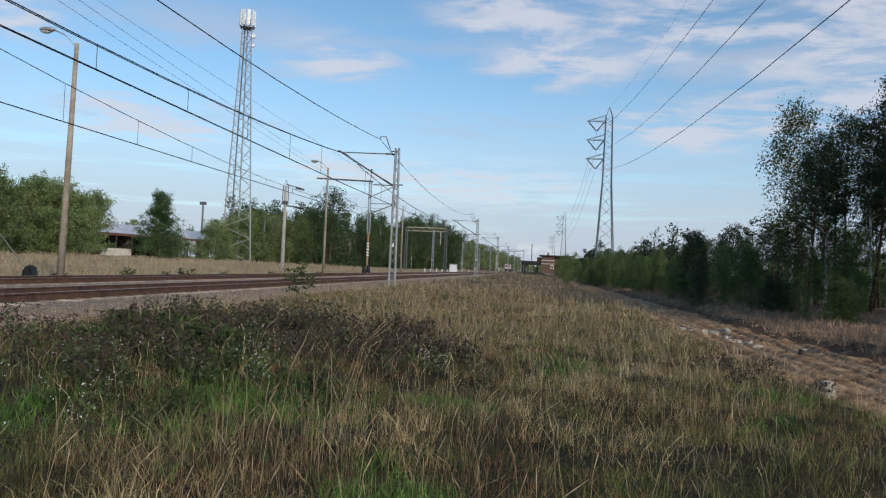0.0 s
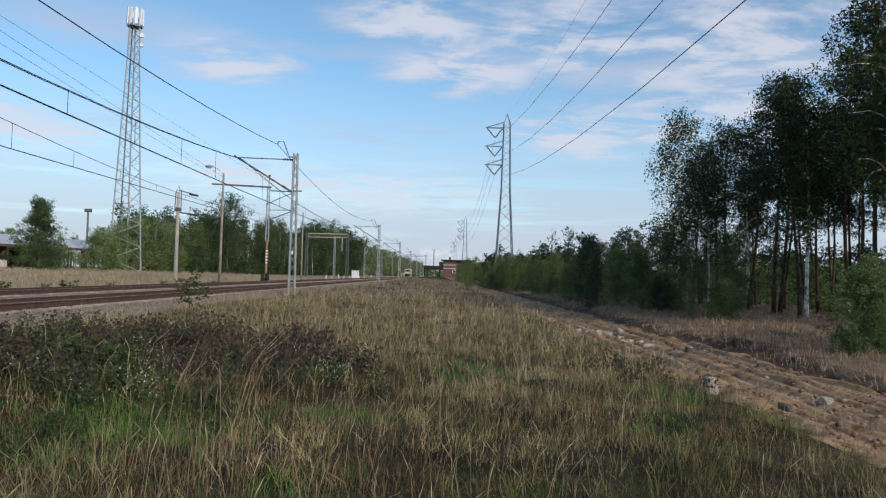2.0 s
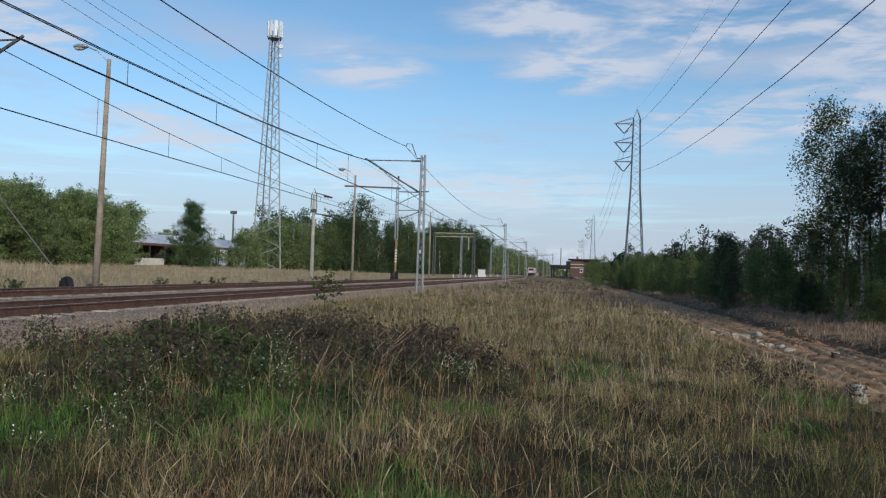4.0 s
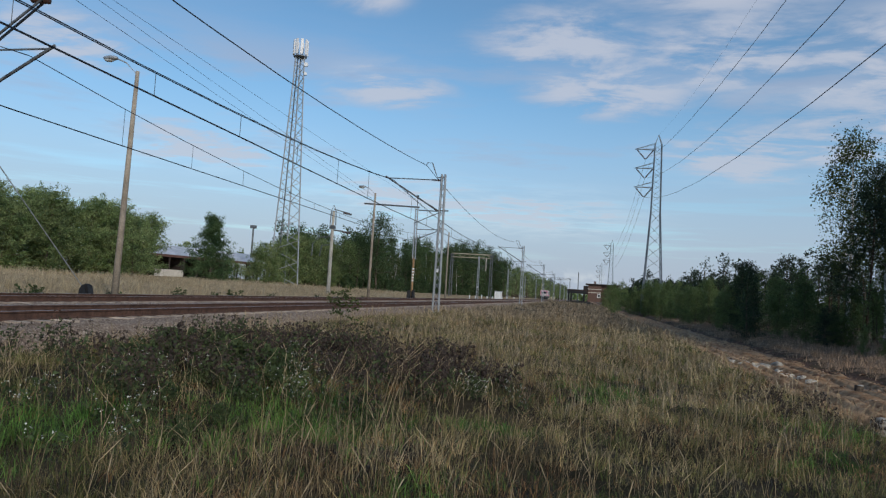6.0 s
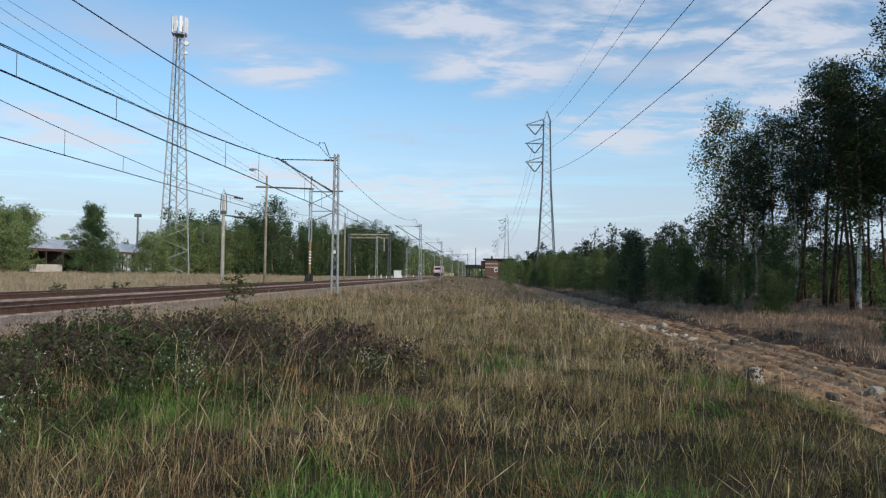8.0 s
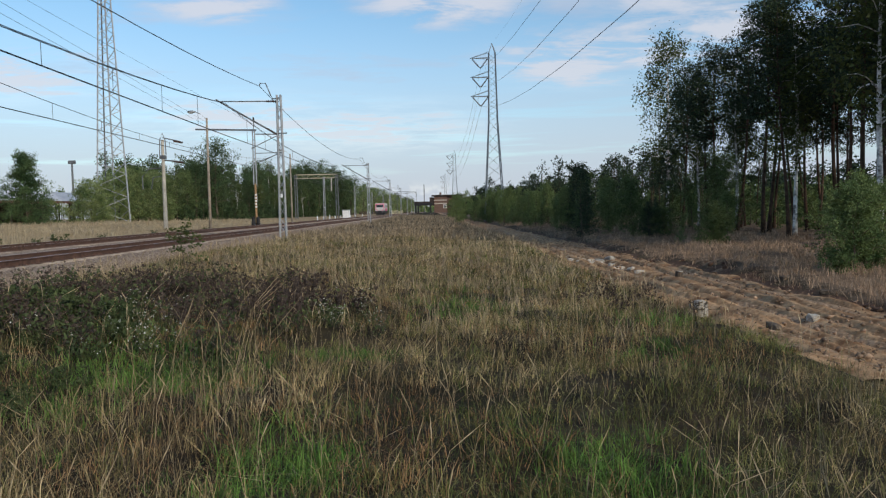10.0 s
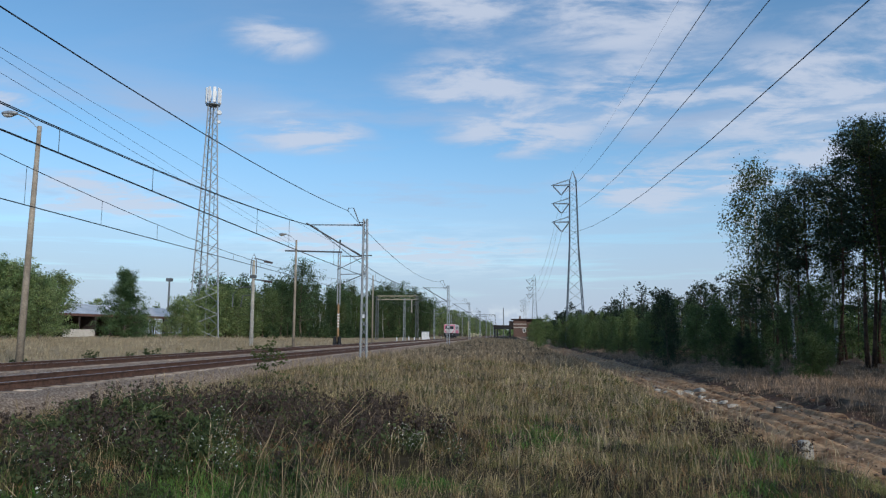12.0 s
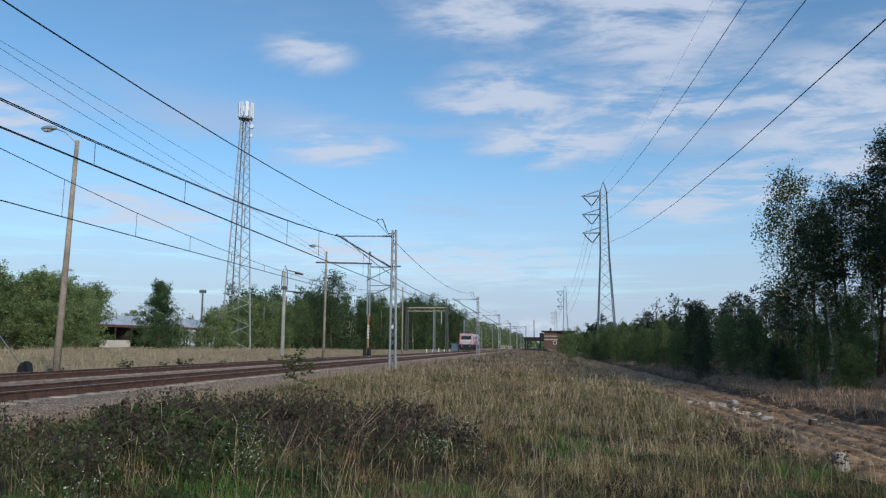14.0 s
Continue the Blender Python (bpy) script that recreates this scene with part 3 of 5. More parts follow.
MASTS = (-17.0, 40.4, 96.5, 147.0, 200.0, 253.0, 306.0, 360.0)
FAR_MASTS = (18.2, 78.0, 130.0, 182.0, 235.0, 290.0, 345.0)
for y_ in MASTS:
    catenary_mast(y_)
for y_ in FAR_MASTS[:1] + FAR_MASTS[2:]:
    catenary_mast(y_, -1)


tall_ = thing("line_mast", "steel mast with a high bracket arm for aerial wires", "mast", pose(-20.2, 19.4, 0))
part("column", lattice(bmesh.new(), 0.4, 0.24, -0.8, 10.4, 18, 0.05, 0.02, depth=0.3), M["steel"], tall_)
for dz_, name_ in ((9.30, "lower_chord"), (9.58, "upper_chord")):
    part(name_, bar((0, 0, dz_), (3.75, 0, dz_ + 0.06), 0.04), M["steel_dark"], tall_)
for k_ in range(9):
    part("lacing_bar", bar((0.2 + 0.38 * k_, 0, 9.31 if k_ % 2 else 9.59), (0.58 + 0.38 * k_, 0, 9.60 if k_ % 2 else 9.33), 0.018, 4), M["steel_dark"], tall_)
for dy_ in (-0.12, 0.12):
    part("strut_tube", bar((0.1, dy_, 6.95), (3.2, dy_ * 0.6, 9.35), 0.045), M["steel_dark"], tall_)
for x_ in (2.3, 2.75, 3.2, 3.6):
    part("insulator", insulator(bmesh.new(), (x_, 0, 9.6), (x_, 0, 9.95), 0.09, 4), M["insulator"], tall_, "brown post insulator")
part("insulator", insulator(bmesh.new(), (2.6, 0, 9.28), (3.3, 0, 9.22), 0.12), M["insulator"], tall_, "brown insulator")


def sag_points(p, q, sag, n=14):
    p, q = Vector(p), Vector(q)
    return [p.lerp(q, i / n) - Vector((0, 0, sag * 4 * (i / n) * (1 - i / n))) for i in range(n + 1)]


def cable(name, spans, r, label, category="cable", group="overhead wires"):
    for p, q, s in spans:
        tagged(part(name, tube(bmesh.new(), sag_points(p, q, s), r, 5), M["wire"]), label, category, group)


def catenary_wires(x, supports, zc, zm, sag, label, first):
    zig = [0.2 * (-1 if i % 2 else 1) for i in range(len(supports))]
    for off in (-0.03, 0.03):
        cable("contact_wire", [((x + zig[i] + off, a, zc), (x + zig[i + 1] + off, b, zc), 0.0) for i, (a, b) in enumerate(zip(supports, supports[1:]))], 0.012, label + " grooved copper contact wire")
    for off in (-0.04, 0.04) if first else (0.0,):
        cable("messenger_wire", [((x + zig[i] + off, a, zm), (x + zig[i + 1] + off, b, zm), sag) for i, (a, b) in enumerate(zip(supports, supports[1:]))], 0.014, label + " stranded messenger wire sagging between masts")
    for i, (a, b) in enumerate(zip(supports, supports[1:])):
        n = int((b - a) / 4.6)
        for k in range(1, n):
            u = k / n
            if a + u * (b - a) > 175 or a + u * (b - a) < 0:
                continue
            bm = tube(bmesh.new(), ((x + zig[i] + (zig[i + 1] - zig[i]) * u, a + u * (b - a), zm - 4 * sag * u * (1 - u)), (x + zig[i] + (zig[i + 1] - zig[i]) * u, a + u * (b - a), zc)), 0.010, 4)
            tagged(part("dropper", bm, M["wire"]), "thin vertical dropper joining messenger and contact wire", "dropper", "droppers")


catenary_wires(TRACK_X[0], MASTS, 5.40, 7.15, 1.18, "near track", True)
catenary_wires(TRACK_X[1], (-40.0,) + FAR_MASTS, 5.32, 7.05, 1.45, "far track", False)
cable("feeder_cable", [((-9.25, a, 8.05), (-9.25, b, 8.05), 1.12) for a, b in zip(MASTS, MASTS[1:])], 0.017, "thick black feeder cable on top of the masts")
cable("telephone_wire", [((-18.0, -27.0, 13.1), (-18.3, 60.4, 8.4), 0.1)], 0.008, "thin aerial wire high beside the tracks", group="aerial wires")
cable("telephone_wire", [((-18.0, -27.0, 14.0), (-18.3, 60.4, 8.7), 0.1)], 0.008, "thin aerial wire high beside the tracks", group="aerial wires")
cable("telephone_wire", [((-18.0, -27.0, 12.3), (-18.5, 78.0, 10.5), 0.2)], 0.008, "thin aerial wire high beside the tracks", group="aerial wires")


# ---------------------------------------------------------------- poles
def lamp_pole(x, y, h, lean, label, material="wood", r0=0.155, r1=0.085):
    z0 = float(ground_z(x, y)) - 0.4
    t = thing("lamp_pole", label, "lamp pole", pose(x, y, z0), "lamp poles")
    top = Vector((0, lean, h - z0))
    part("pole", tube(bmesh.new(), ((0, 0, 0), (0, lean / 2, (h - z0) / 2), top), (r0, (r0 + r1) / 2, r1), 10), M[material], t, smooth=True)
    part("arm", tube(bmesh.new(), (top + Vector((0, 0, -0.15)), top + Vector((-0.5, -0.1, 0.35)), top + Vector((-0.9, -0.2, 0.5))), 0.03), M["steel"], t)
    bm = bmesh.new()
    bmesh.ops.create_uvsphere(bm, u_segments=12, v_segments=8, radius=1.0, matrix=Matrix.Translation(top + Vector((-1.15, -0.25, 0.5))) @ Matrix.Diagonal((0.36, 0.16, 0.11, 1)))
    lantern = part("lantern", bm, M["steel"], t, smooth=True)
    bm = bmesh.new()
    bmesh.ops.create_uvsphere(bm, u_segments=10, v_segments=6, radius=1.0, matrix=Matrix.Translation(top + Vector((-1.2, -0.25, 0.43))) @ Matrix.Diagonal((0.25, 0.12, 0.1, 1)))
    part("lens", bm, M["lens"], lantern, "clear glass bowl", smooth=True)
    return t


lamp_pole(-19.0, 26.8, 9.35, 0.25, "tall weathered tan pole with a street lamp on a short arm")
lamp_pole(-18.3, 60.4, 9.05, 0.1, "weathered pole with a lamp arm beside the far track", r0=0.13, r1=0.08)
lamp_pole(-18.3, 95.8, 8.85, 0.0, "distant weathered pole with a lamp arm", r0=0.13, r1=0.08)


# ---------------------------------------------------------------- towers
def telecom_tower(x, y):
    z0 = float(ground_z(x, y))
    t = thing("telecom_tower", "tall grey lattice telecom tower with white panel antennas on top", "telecom tower", pose(x, y, z0, 0, 0, 20))
    H, W0, W1 = 34.5 - z0, 4.1, 1.3
    def leg(k, u):
        w = (W0 + (W1 - W0) * min(1.0, u * 1.05)) / 1.73
        a = math.radians(90 + 120 * k)
        return Vector((w * math.cos(a), w * math.sin(a), H * u))
    for k in range(3):
        part("leg", tube(bmesh.new(), [leg(k, i / 8) for i in range(9)], 0.11, 6), M["steel"], t)
        bm = bmesh.new()
        u, i = 0.0, 0
        while u < 0.985:
            v = min(1.0, u + 0.022 + 0.028 * (1 - u))
            a, b_ = (k, (k + 1) % 3) if i % 2 else ((k + 1) % 3, k)
            tube(bm, (leg(a, u), leg(b_, v)), 0.05, 4, False)
            u, i = v, i + 1
        tagged(part("bracing", bm, M["steel"], t), kind="stuff")
    part("ladder", tube(bmesh.new(), (leg(0, 0) * 0.5 + leg(1, 0) * 0.5, leg(0, 1) * 0.5 + leg(1, 1) * 0.5), 0.09, 4), M["steel_dark"], t, "cable ladder")
    bm = bmesh.new()
    bmesh.ops.create_cone(bm, cap_ends=True, segments=12, radius1=1.0, radius2=1.0, depth=0.12, matrix=Matrix.Translation((0, 0, H)))
    part("platform", bm, M["steel_dark"], t)
    for k in range(9):
        a = math.radians(40 * k)
        c, s = 1.05 * math.cos(a), 1.05 * math.sin(a)
        bm = box(bmesh.new(), -0.08, -0.2, H + 0.2, 0.08, 0.2, H + 2.5, 0.03)
        bmesh.ops.transform(bm, matrix=Matrix.Translation((c, s, 0)) @ Matrix.Rotation(a, 4, "Z"), verts=bm.verts[:])
        part("panel_antenna", bm, M["white"], t, "white panel antenna")
    for k, (zz, rr) in enumerate(((H - 1.2, 0.35), (H - 2.6, 0.25))):
        bm = bmesh.new()
        bmesh.ops.create_cone(bm, cap_ends=True, segments=14, radius1=rr, radius2=rr * 0.9, depth=0.25, matrix=Matrix.Translation((0.95, -0.5, zz)) @ Matrix.Rotation(radians(90), 4, "X"))
        part("dish", bm, M["white"], t, "white microwave dish")


telecom_tower(-43.4, 100.0)


def pylon(x, y, top, group="pylons"):
    z0 = float(ground_z(x, y))
    t = thing("electricity_pylon", "slender grey lattice power pylon with three arms on one side", "pylon", pose(x, y, 0), group)
    zw = z0 + (top - z0) * 0.56
    part("lower_body", lattice(bmesh.new(), 3.2, 1.45, z0, zw, 9, 0.09, 0.04), M["steel_mid"], t)
    part("upper_body", lattice(bmesh.new(), 1.45, 1.05, zw, top - 1.6, 12, 0.075, 0.03), M["steel_mid"], t)
    bm = bmesh.new()
    for sx in (-1, 1):
        for sy in (-1, 1):
            tube(bm, ((sx * 0.52, sy * 0.52, top - 1.6), (0, 0, top)), 0.07, 4)
    part("peak", bm, M["steel_mid"], t)
    for z in (top - 2.4, top - 5.5, top - 8.6):
        bm = bmesh.new()
        for sy in (-0.5, 0.5):
            tube(bm, ((-0.5, sy, z), (-3.6, 0, z)), 0.07, 4)
            tube(bm, ((-0.5, sy, z + 0.95), (-3.6, 0, z)), 0.05, 4)
        for u in (0.3, 0.6):
            tube(bm, ((-0.5 - 3.1 * u, 0.5 * (1 - u), z), (-0.5 - 3.1 * u, -0.5 * (1 - u), z)), 0.04, 4)
        arm = part("cross_arm", bm, M["steel_mid"], t)
        part("insulator", insulator(bmesh.new(), (-3.3, 0, z - 0.1), (-2.0, 0, z - 1.6), 0.13, 7), M["insulator"], arm, "brown insulator string")
        part("insulator", insulator(bmesh.new(), (-0.75, 0, z - 0.1), (-1.9, 0, z - 1.6), 0.13, 7), M["insulator"], arm, "brown insulator string")
    return t


PYL = ((10.6, 120.0, 28.2), (10.4, 310.0, 26.6), (10.2, 500.0, 26.6))
for p_ in PYL:
    pylon(*p_)
PREV = (10.6, -87.0, 28.2)
NEAR_END = ((10.64, 23.61, 7.52), (9.95, 21.27, 8.44), (8.58, 15.08, 7.56))  # x, height and sag at the pylon behind
for (nx_, nz_, sag_), dz_ in zip(NEAR_END, (4.0, 7.1, 10.2)):
    spans = [((nx_, PREV[1], nz_), (PYL[0][0] - 1.9, PYL[0][1], PYL[0][2] - dz_), sag_)]
    spans += [((a[0] - 1.9, a[1], a[2] - dz_), (b[0] - 1.9, b[1], b[2] - dz_), 6.0) for a, b in zip(PYL, PYL[1:])]
    cable("power_line", spans, 0.018, "sagging high-voltage conductor between the pylons", "power line", "power lines")
cable("earth_wire", [((PREV[0], PREV[1], PREV[2]), PYL[0], 7.0), (PYL[0], PYL[1], 5.0)], 0.007, "thin earth wire at the pylon tops", "power line", "power lines")


# ---------------------------------------------------------------- trees
def leaf_mesh(name, centres, size, rng, material, per, spread, flat=0.0, wide=0.55):
    """Many small bent leaf faces round the clump centres."""
    n = len(centres) * per
    c = np.repeat(np.asarray(centres, float), per, 0) + rng.normal(0, 1, (n, 3)) * np.repeat(np.asarray(spread, float), per, 0)
    a = rng.normal(0, 1, (n, 3)); a[:, 2] *= 1 - flat
    a /= np.linalg.norm(a, axis=1)[:, None]
    b = rng.normal(0, 1, (n, 3)); b -= (b * a).sum(1)[:, None] * a
    b /= np.linalg.norm(b, axis=1)[:, None]
    s = size * rng.uniform(0.6, 1.4, (n, 1))
    V = np.stack([c - a * s, c + a * s, c + b * s * 2 * wide], 1).reshape(-1, 3)
    F = np.arange(n * 3).reshape(-1, 3)
    return raw_mesh(name, V, F, material)


def limb_points(p, d, length, rng, n=4, droop=0.0):
    pts, p, d = [Vector(p)], Vector(p), Vector(d).normalized()
    for i in range(n):
        d = (d + Vector(rng.normal(0, 0.13, 3)) + Vector((0, 0, -droop))).normalized()
        p = p + d * length / n
        pts.append(p.copy())
    return pts


def make_tree(kind, h, seed, label, category="tree", group="", dense=1.0):
    """kind: pine (bare tall stem, ragged crown), birch (white stem, hanging crown), broad (leafy to the ground), young (small and loose), dense (young pine), cone, tall, bright and bush."""
    rng = np.random.default_rng(seed)
    t = thing("tree" if kind not in ("young",) else "sapling", label, category, group=group)
    bark = M[{"pine": "bark_pine", "birch": "bark_birch"}.get(kind, "bark")]
    leaf = M[{"pine": "leaf_pine", "birch": "leaf_birch", "broad": "leaf_green", "tall": "leaf_dark", "bright": "leaf_young", "young": "leaf_young", "dense": "leaf_pine", "cone": "leaf_dark", "bush": "leaf_young"}[kind]]
    shape_of = {"tall": "broad", "bright": "broad", "bush": "broad", "cone": "dense"}.get(kind, kind)
    r0 = {"pine": 0.0085, "birch": 0.010, "broad": 0.014, "young": 0.010, "dense": 0.014}[shape_of] * h
    lean = rng.normal(0, 0.018, 2) * h
    stem = [Vector((lean[0] * u + 0.012 * h * math.sin(5 * u + seed), lean[1] * u + 0.012 * h * math.cos(4 * u + seed * 2), h * u * 0.97 - 0.2)) for u in np.linspace(0, 1, 9)]
    part("trunk", tube(bmesh.new(), stem, [max(0.012, r0 * (1.25 if i == 0 else 1) * (1 - 0.88 * i / 8)) for i in range(9)], 7), bark, t, smooth=True)
    lo, count, out = {"bush": (0.03, 46, 0.42), "tall": (0.22, 36, 0.24), "bright": (0.16, 34, 0.26), "cone": (0.02, 90, 0.42), "pine": (0.50, 30, 0.125), "birch": (0.34, 26, 0.14), "broad": (0.04, 42, 0.35), "young": (0.06, 26, 0.31), "dense": (0.04, 32, 0.30)}[kind]
    limbs, centres, spread = bmesh.new(), [], []
    for i in range(count):
        u = lo + (0.98 - lo) * (i + rng.uniform(0, 1)) / count
        k = min(7, int(u * 8)); p = stem[k].lerp(stem[k + 1], u * 8 - k)
        a = rng.uniform(0, 2 * math.pi)
        v = (u - lo) / (1 - lo)
        if kind == "pine":
            shape = 0.55 + 0.6 * math.sin(math.pi * min(1, v * 0.9 + 0.15)); rise = 0.25 + 0.5 * v
        elif shape_of == "birch":
            shape = 0.5 + 0.65 * math.sin(math.pi * (v * 0.85 + 0.1)); rise = 0.7
        elif shape_of == "broad":
            shape = 0.25 + 0.9 * math.sin(math.pi * (v * 0.78 + 0.2)) ** 0.8; rise = 0.35 + 0.5 * v
        elif shape_of == "dense":
            shape = 1.08 - 0.92 * v ** 0.9; rise = 0.12 + 0.35 * v
        else:
            shape = 0.95 - 0.65 * v; rise = 0.6
        length = h * out * shape * rng.uniform(0.6, 1.25)
        pts = limb_points(p, (math.cos(a), math.sin(a), rise), length, rng, 4, 0.16 if kind == "birch" else 0.02)
        tube(limbs, pts, [max(0.008, r0 * 0.32 * (1 - 0.8 * j / 4) * (1.1 - 0.7 * v)) for j in range(5)], 3, False)
        for j in range(2 if kind == "pine" else 1, 5):
            for _ in range(3):
                q = pts[j] + Vector(rng.normal(0, 1, 3)) * h * {"pine": 0.024, "birch": 0.03, "broad": 0.05, "young": 0.042, "dense": 0.034}[shape_of]
                centres.append(q)
                s = h * {"pine": 0.012, "birch": 0.018, "broad": 0.024, "young": 0.022, "dense": 0.022}[shape_of]
                spread.append((s, s, s * (1.9 if kind == "birch" else 0.8)))
    tagged(part("branchwork", limbs, bark, t), kind="stuff")
    size = {"bush": 0.0125, "pine": 0.0056, "birch": 0.0062, "broad": 0.0105, "tall": 0.0092, "bright": 0.0095, "young": 0.0098, "dense": 0.0085, "cone": 0.0085}[kind] * h / math.sqrt(dense)
    per = int({"bush": 28, "pine": 24, "birch": 25, "broad": 26, "tall": 17, "bright": 15, "young": 17, "dense": 20, "cone": 30}[kind] * dense)
    crown = new("crown", leaf_mesh("crown", [tuple(c) for c in centres], size, rng, leaf, per, spread, wide=0.42 if kind in ("pine", "dense") else 0.55))
    crown.parent = t
    return t


def plant(proto, x, y, s, turn, first=False):
    m = pose(x, y, float(ground_z(x, y)) - 0.05, 0, 0, turn)
    if first:
        proto.matrix_basis = m @ Matrix.Scale(s, 4)
        return proto
    ob = copy_thing(proto, m)
    ob.scale = (s, s, s)
    return ob


def scatter(protos, spots, seed):
    rng = random.Random(seed)
    used = set()
    for x, y, s in spots:
        k = rng.randrange(len(protos))
        plant(protos[k], x, y, s, rng.uniform(0, 360), k not in used)
        used.add(k)
    for k, p in enumerate(protos):
        if k not in used:
            for o in (*p.children_recursive, p):
                bpy.data.objects.remove(o)


def far_wood(name, spots, material, seed, label, per=510, size=0.2, lo=0.12):
    """A distant wood as one mass of leaf clumps with uneven tops, and its stems."""
    rng = np.random.default_rng(seed)
    centres, spread, stems = [], [], bmesh.new()
    for spot in spots:
        x, y, h, w = (float(q) for q in spot)
        z = float(ground_z(x, y))
        tube(stems, ((x, y, z - 0.2), (x, y, z + h * 0.8)), (0.016 * h, 0.005 * h), 4, False)
        n = 34
        u = rng.uniform(lo, 1.0, n)
        a = rng.uniform(0, 2 * np.pi, n)
        r = w * np.sqrt(rng.uniform(0.05, 1, n)) * (1.1 - 0.85 * u)
        for k in range(n):
            centres.append((x + r[k] * np.cos(a[k]), y + r[k] * np.sin(a[k]), z + h * u[k]))
            spread.append((0.042 * h, 0.042 * h, 0.034 * h))
    ob = new(name, leaf_mesh(name, centres, size, rng, material, per // 34, spread))
    tagged(ob, label, "wood", kind="stuff")
    tagged(part("understorey", stems, M["bark"], ob), kind="stuff")


def forests():
    rng = random.Random(5)
    # tall pines and birches of the wood
    pines = [make_tree("pine", 15.5, 11 + k, "tall dark Scots pine with bare stem and ragged crown", group="wood pines") for k in range(5)]
    spots = []
    for y0 in np.arange(12, 62, 2.7):
        for row in range(4):
            x = 19.6 + 3.4 * row + rng.uniform(-1.3, 1.3)
            y = y0 + rng.uniform(-1.2, 1.2)
            if y > 57 - 0.35 * (x - 19):
                continue
            spots.append((x, y, rng.uniform(0.88, 1.1) * (0.74 if y > 50 else 0.80 if y > 42 else 0.93)))
    scatter(pines, [q for q in spots if q[1] > 20.5], 1)
    birches = [make_tree("birch", 14.5, 31 + k, "tall birch with white bark and hanging twigs", group="wood birches") for k in range(3)]
    scatter(birches, [(20.2, 61.0, 1.1), (19.9, 47.0, 0.85), (18.2, 29.0, 1.0), (19.4, 38.0, 0.85), (20.0, 54.0, 0.8)], 2)
    # smaller pines with bare stems behind the saplings
    small = [make_tree("pine", 9.0, 51 + k, "smaller pine with reddish bare stem behind the saplings", group="wood edge pines", dense=0.5) for k in range(3)]
    spots = []
    for y in np.arange(60, 132, 3.6):
        for row in range(2):
            spots.append((22 + 5 * row + rng.uniform(-2.5, 2.5), y + rng.uniform(-2, 2), rng.uniform(0.6, 0.88)))
    scatter(small, spots, 3)
    # low bushes along the sandy track
    bushes = [make_tree("young", 4.5, 71 + k, "bushy green birch sapling beside the sandy track", "sapling", "trackside saplings") for k in range(4)]
    spots = [(12.2, 35.0, 0.3), (16.5, 40, 0.6)]
    for y in np.arange(45, 128, 2.5):
        x = float(np.interp(y, (40, 50, 70, 95, 130), (13.0, 11.8, 10.2, 8.8, 7.6)))
        spots.append((x + rng.uniform(-0.4, 2.2), y, rng.uniform(0.6, 0.95)))
        spots.append((x + 4.5 + rng.uniform(-1.5, 2.5), y, rng.uniform(0.85, 1.25)))
    spots += [(9.6, 112.0, 1.2), (10.8, 114.0, 1.25), (11.8, 110.0, 1.2), (9.0, 106.0, 0.95), (3.3, 93.0, 0.85), (4.0, 97.0, 0.8), (10.3, 108.0, 1.1), (12.4, 115.0, 1.25), (8.9, 115.0, 1.15)]
    spots += [(4.0, 148.0, 0.9), (4.6, 150.0, 1.15), (5.8, 156.0, 1.35), (7.2, 150.0, 1.4), (8.6, 158.0, 1.25), (10.2, 152.0, 1.2), (11.5, 148.0, 1.1), (6.4, 160.0, 1.1)]
    scatter(bushes, spots, 4)
    dark = [make_tree("dense", 5.0, 91 + k, "dark bushy young pine beside the sandy track", "young pine", "trackside saplings") for k in range(3)]
    scatter(dark, [(9.2, 44.0, 0.86), (12.5, 41.0, 0.46), (10.0, 46.0, 0.66), (13.6, 43.5, 0.5), (12.6, 62.0, 1.2), (14.5, 69.0, 1.25)] + [(12.5 + rng.uniform(-1, 4), y, rng.uniform(0.7, 1.2)) for y in range(76, 130, 8)], 5)
    far_wood("far_wood", [(10.5 + 14 * rng.random() ** 0.7 + (3 if y > 210 and y < 260 else 0), y, rng.uniform(4.5, 8.0), rng.uniform(1.6, 2.6)) for y in np.arange(128, 420, 1.5)] +
             [(26 + 30 * rng.random(), y, rng.uniform(9, 13), rng.uniform(2.0, 3.0)) for y in np.arange(125, 520, 3.0)], M["leaf_pine"], 7, "distant dark mixed wood along the sandy track", 306, 0.26)
    far_wood("young_growth", [(33 + 16 * rng.random(), y, rng.uniform(2.5, 4.6), rng.uniform(1.6, 2.4)) for y in np.arange(14, 130, 0.8)], M["leaf_young"], 17, "light green young growth behind the pine wood")
    far_wood("back_wood", [(50 + 25 * rng.random(), y, rng.uniform(6.0, 8.5), rng.uniform(2.4, 3.6)) for y in np.arange(14, 190, 1.3)], M["leaf_pine"], 18, "distant dark wood behind the clearing")
    under = random.Random(44)
    far_wood("wood_undergrowth", [(22.5 + 13 * under.random(), under.uniform(22, 78), under.uniform(1.3, 3.0), under.uniform(0.9, 1.6)) for _ in range(120)], M["leaf_young"], 27, "green undergrowth between the pine stems", 340, 0.085, 0.0)
    # leafy bushes on the brown verge
    shrubs = [make_tree("bush", 3.0, 181 + k, "dense leafy green bush on the brown verge", "bush", "verge bushes") for k in range(3)]
    scatter(shrubs, [(11.0, 18.6, 0.72), (12.2, 20.4, 0.8), (13.6, 22.4, 0.9), (12.8, 32.6, 0.62), (13.5, 33.4, 0.5), (12.9, 42.6, 0.62), (14.2, 44.0, 0.6)], 25)
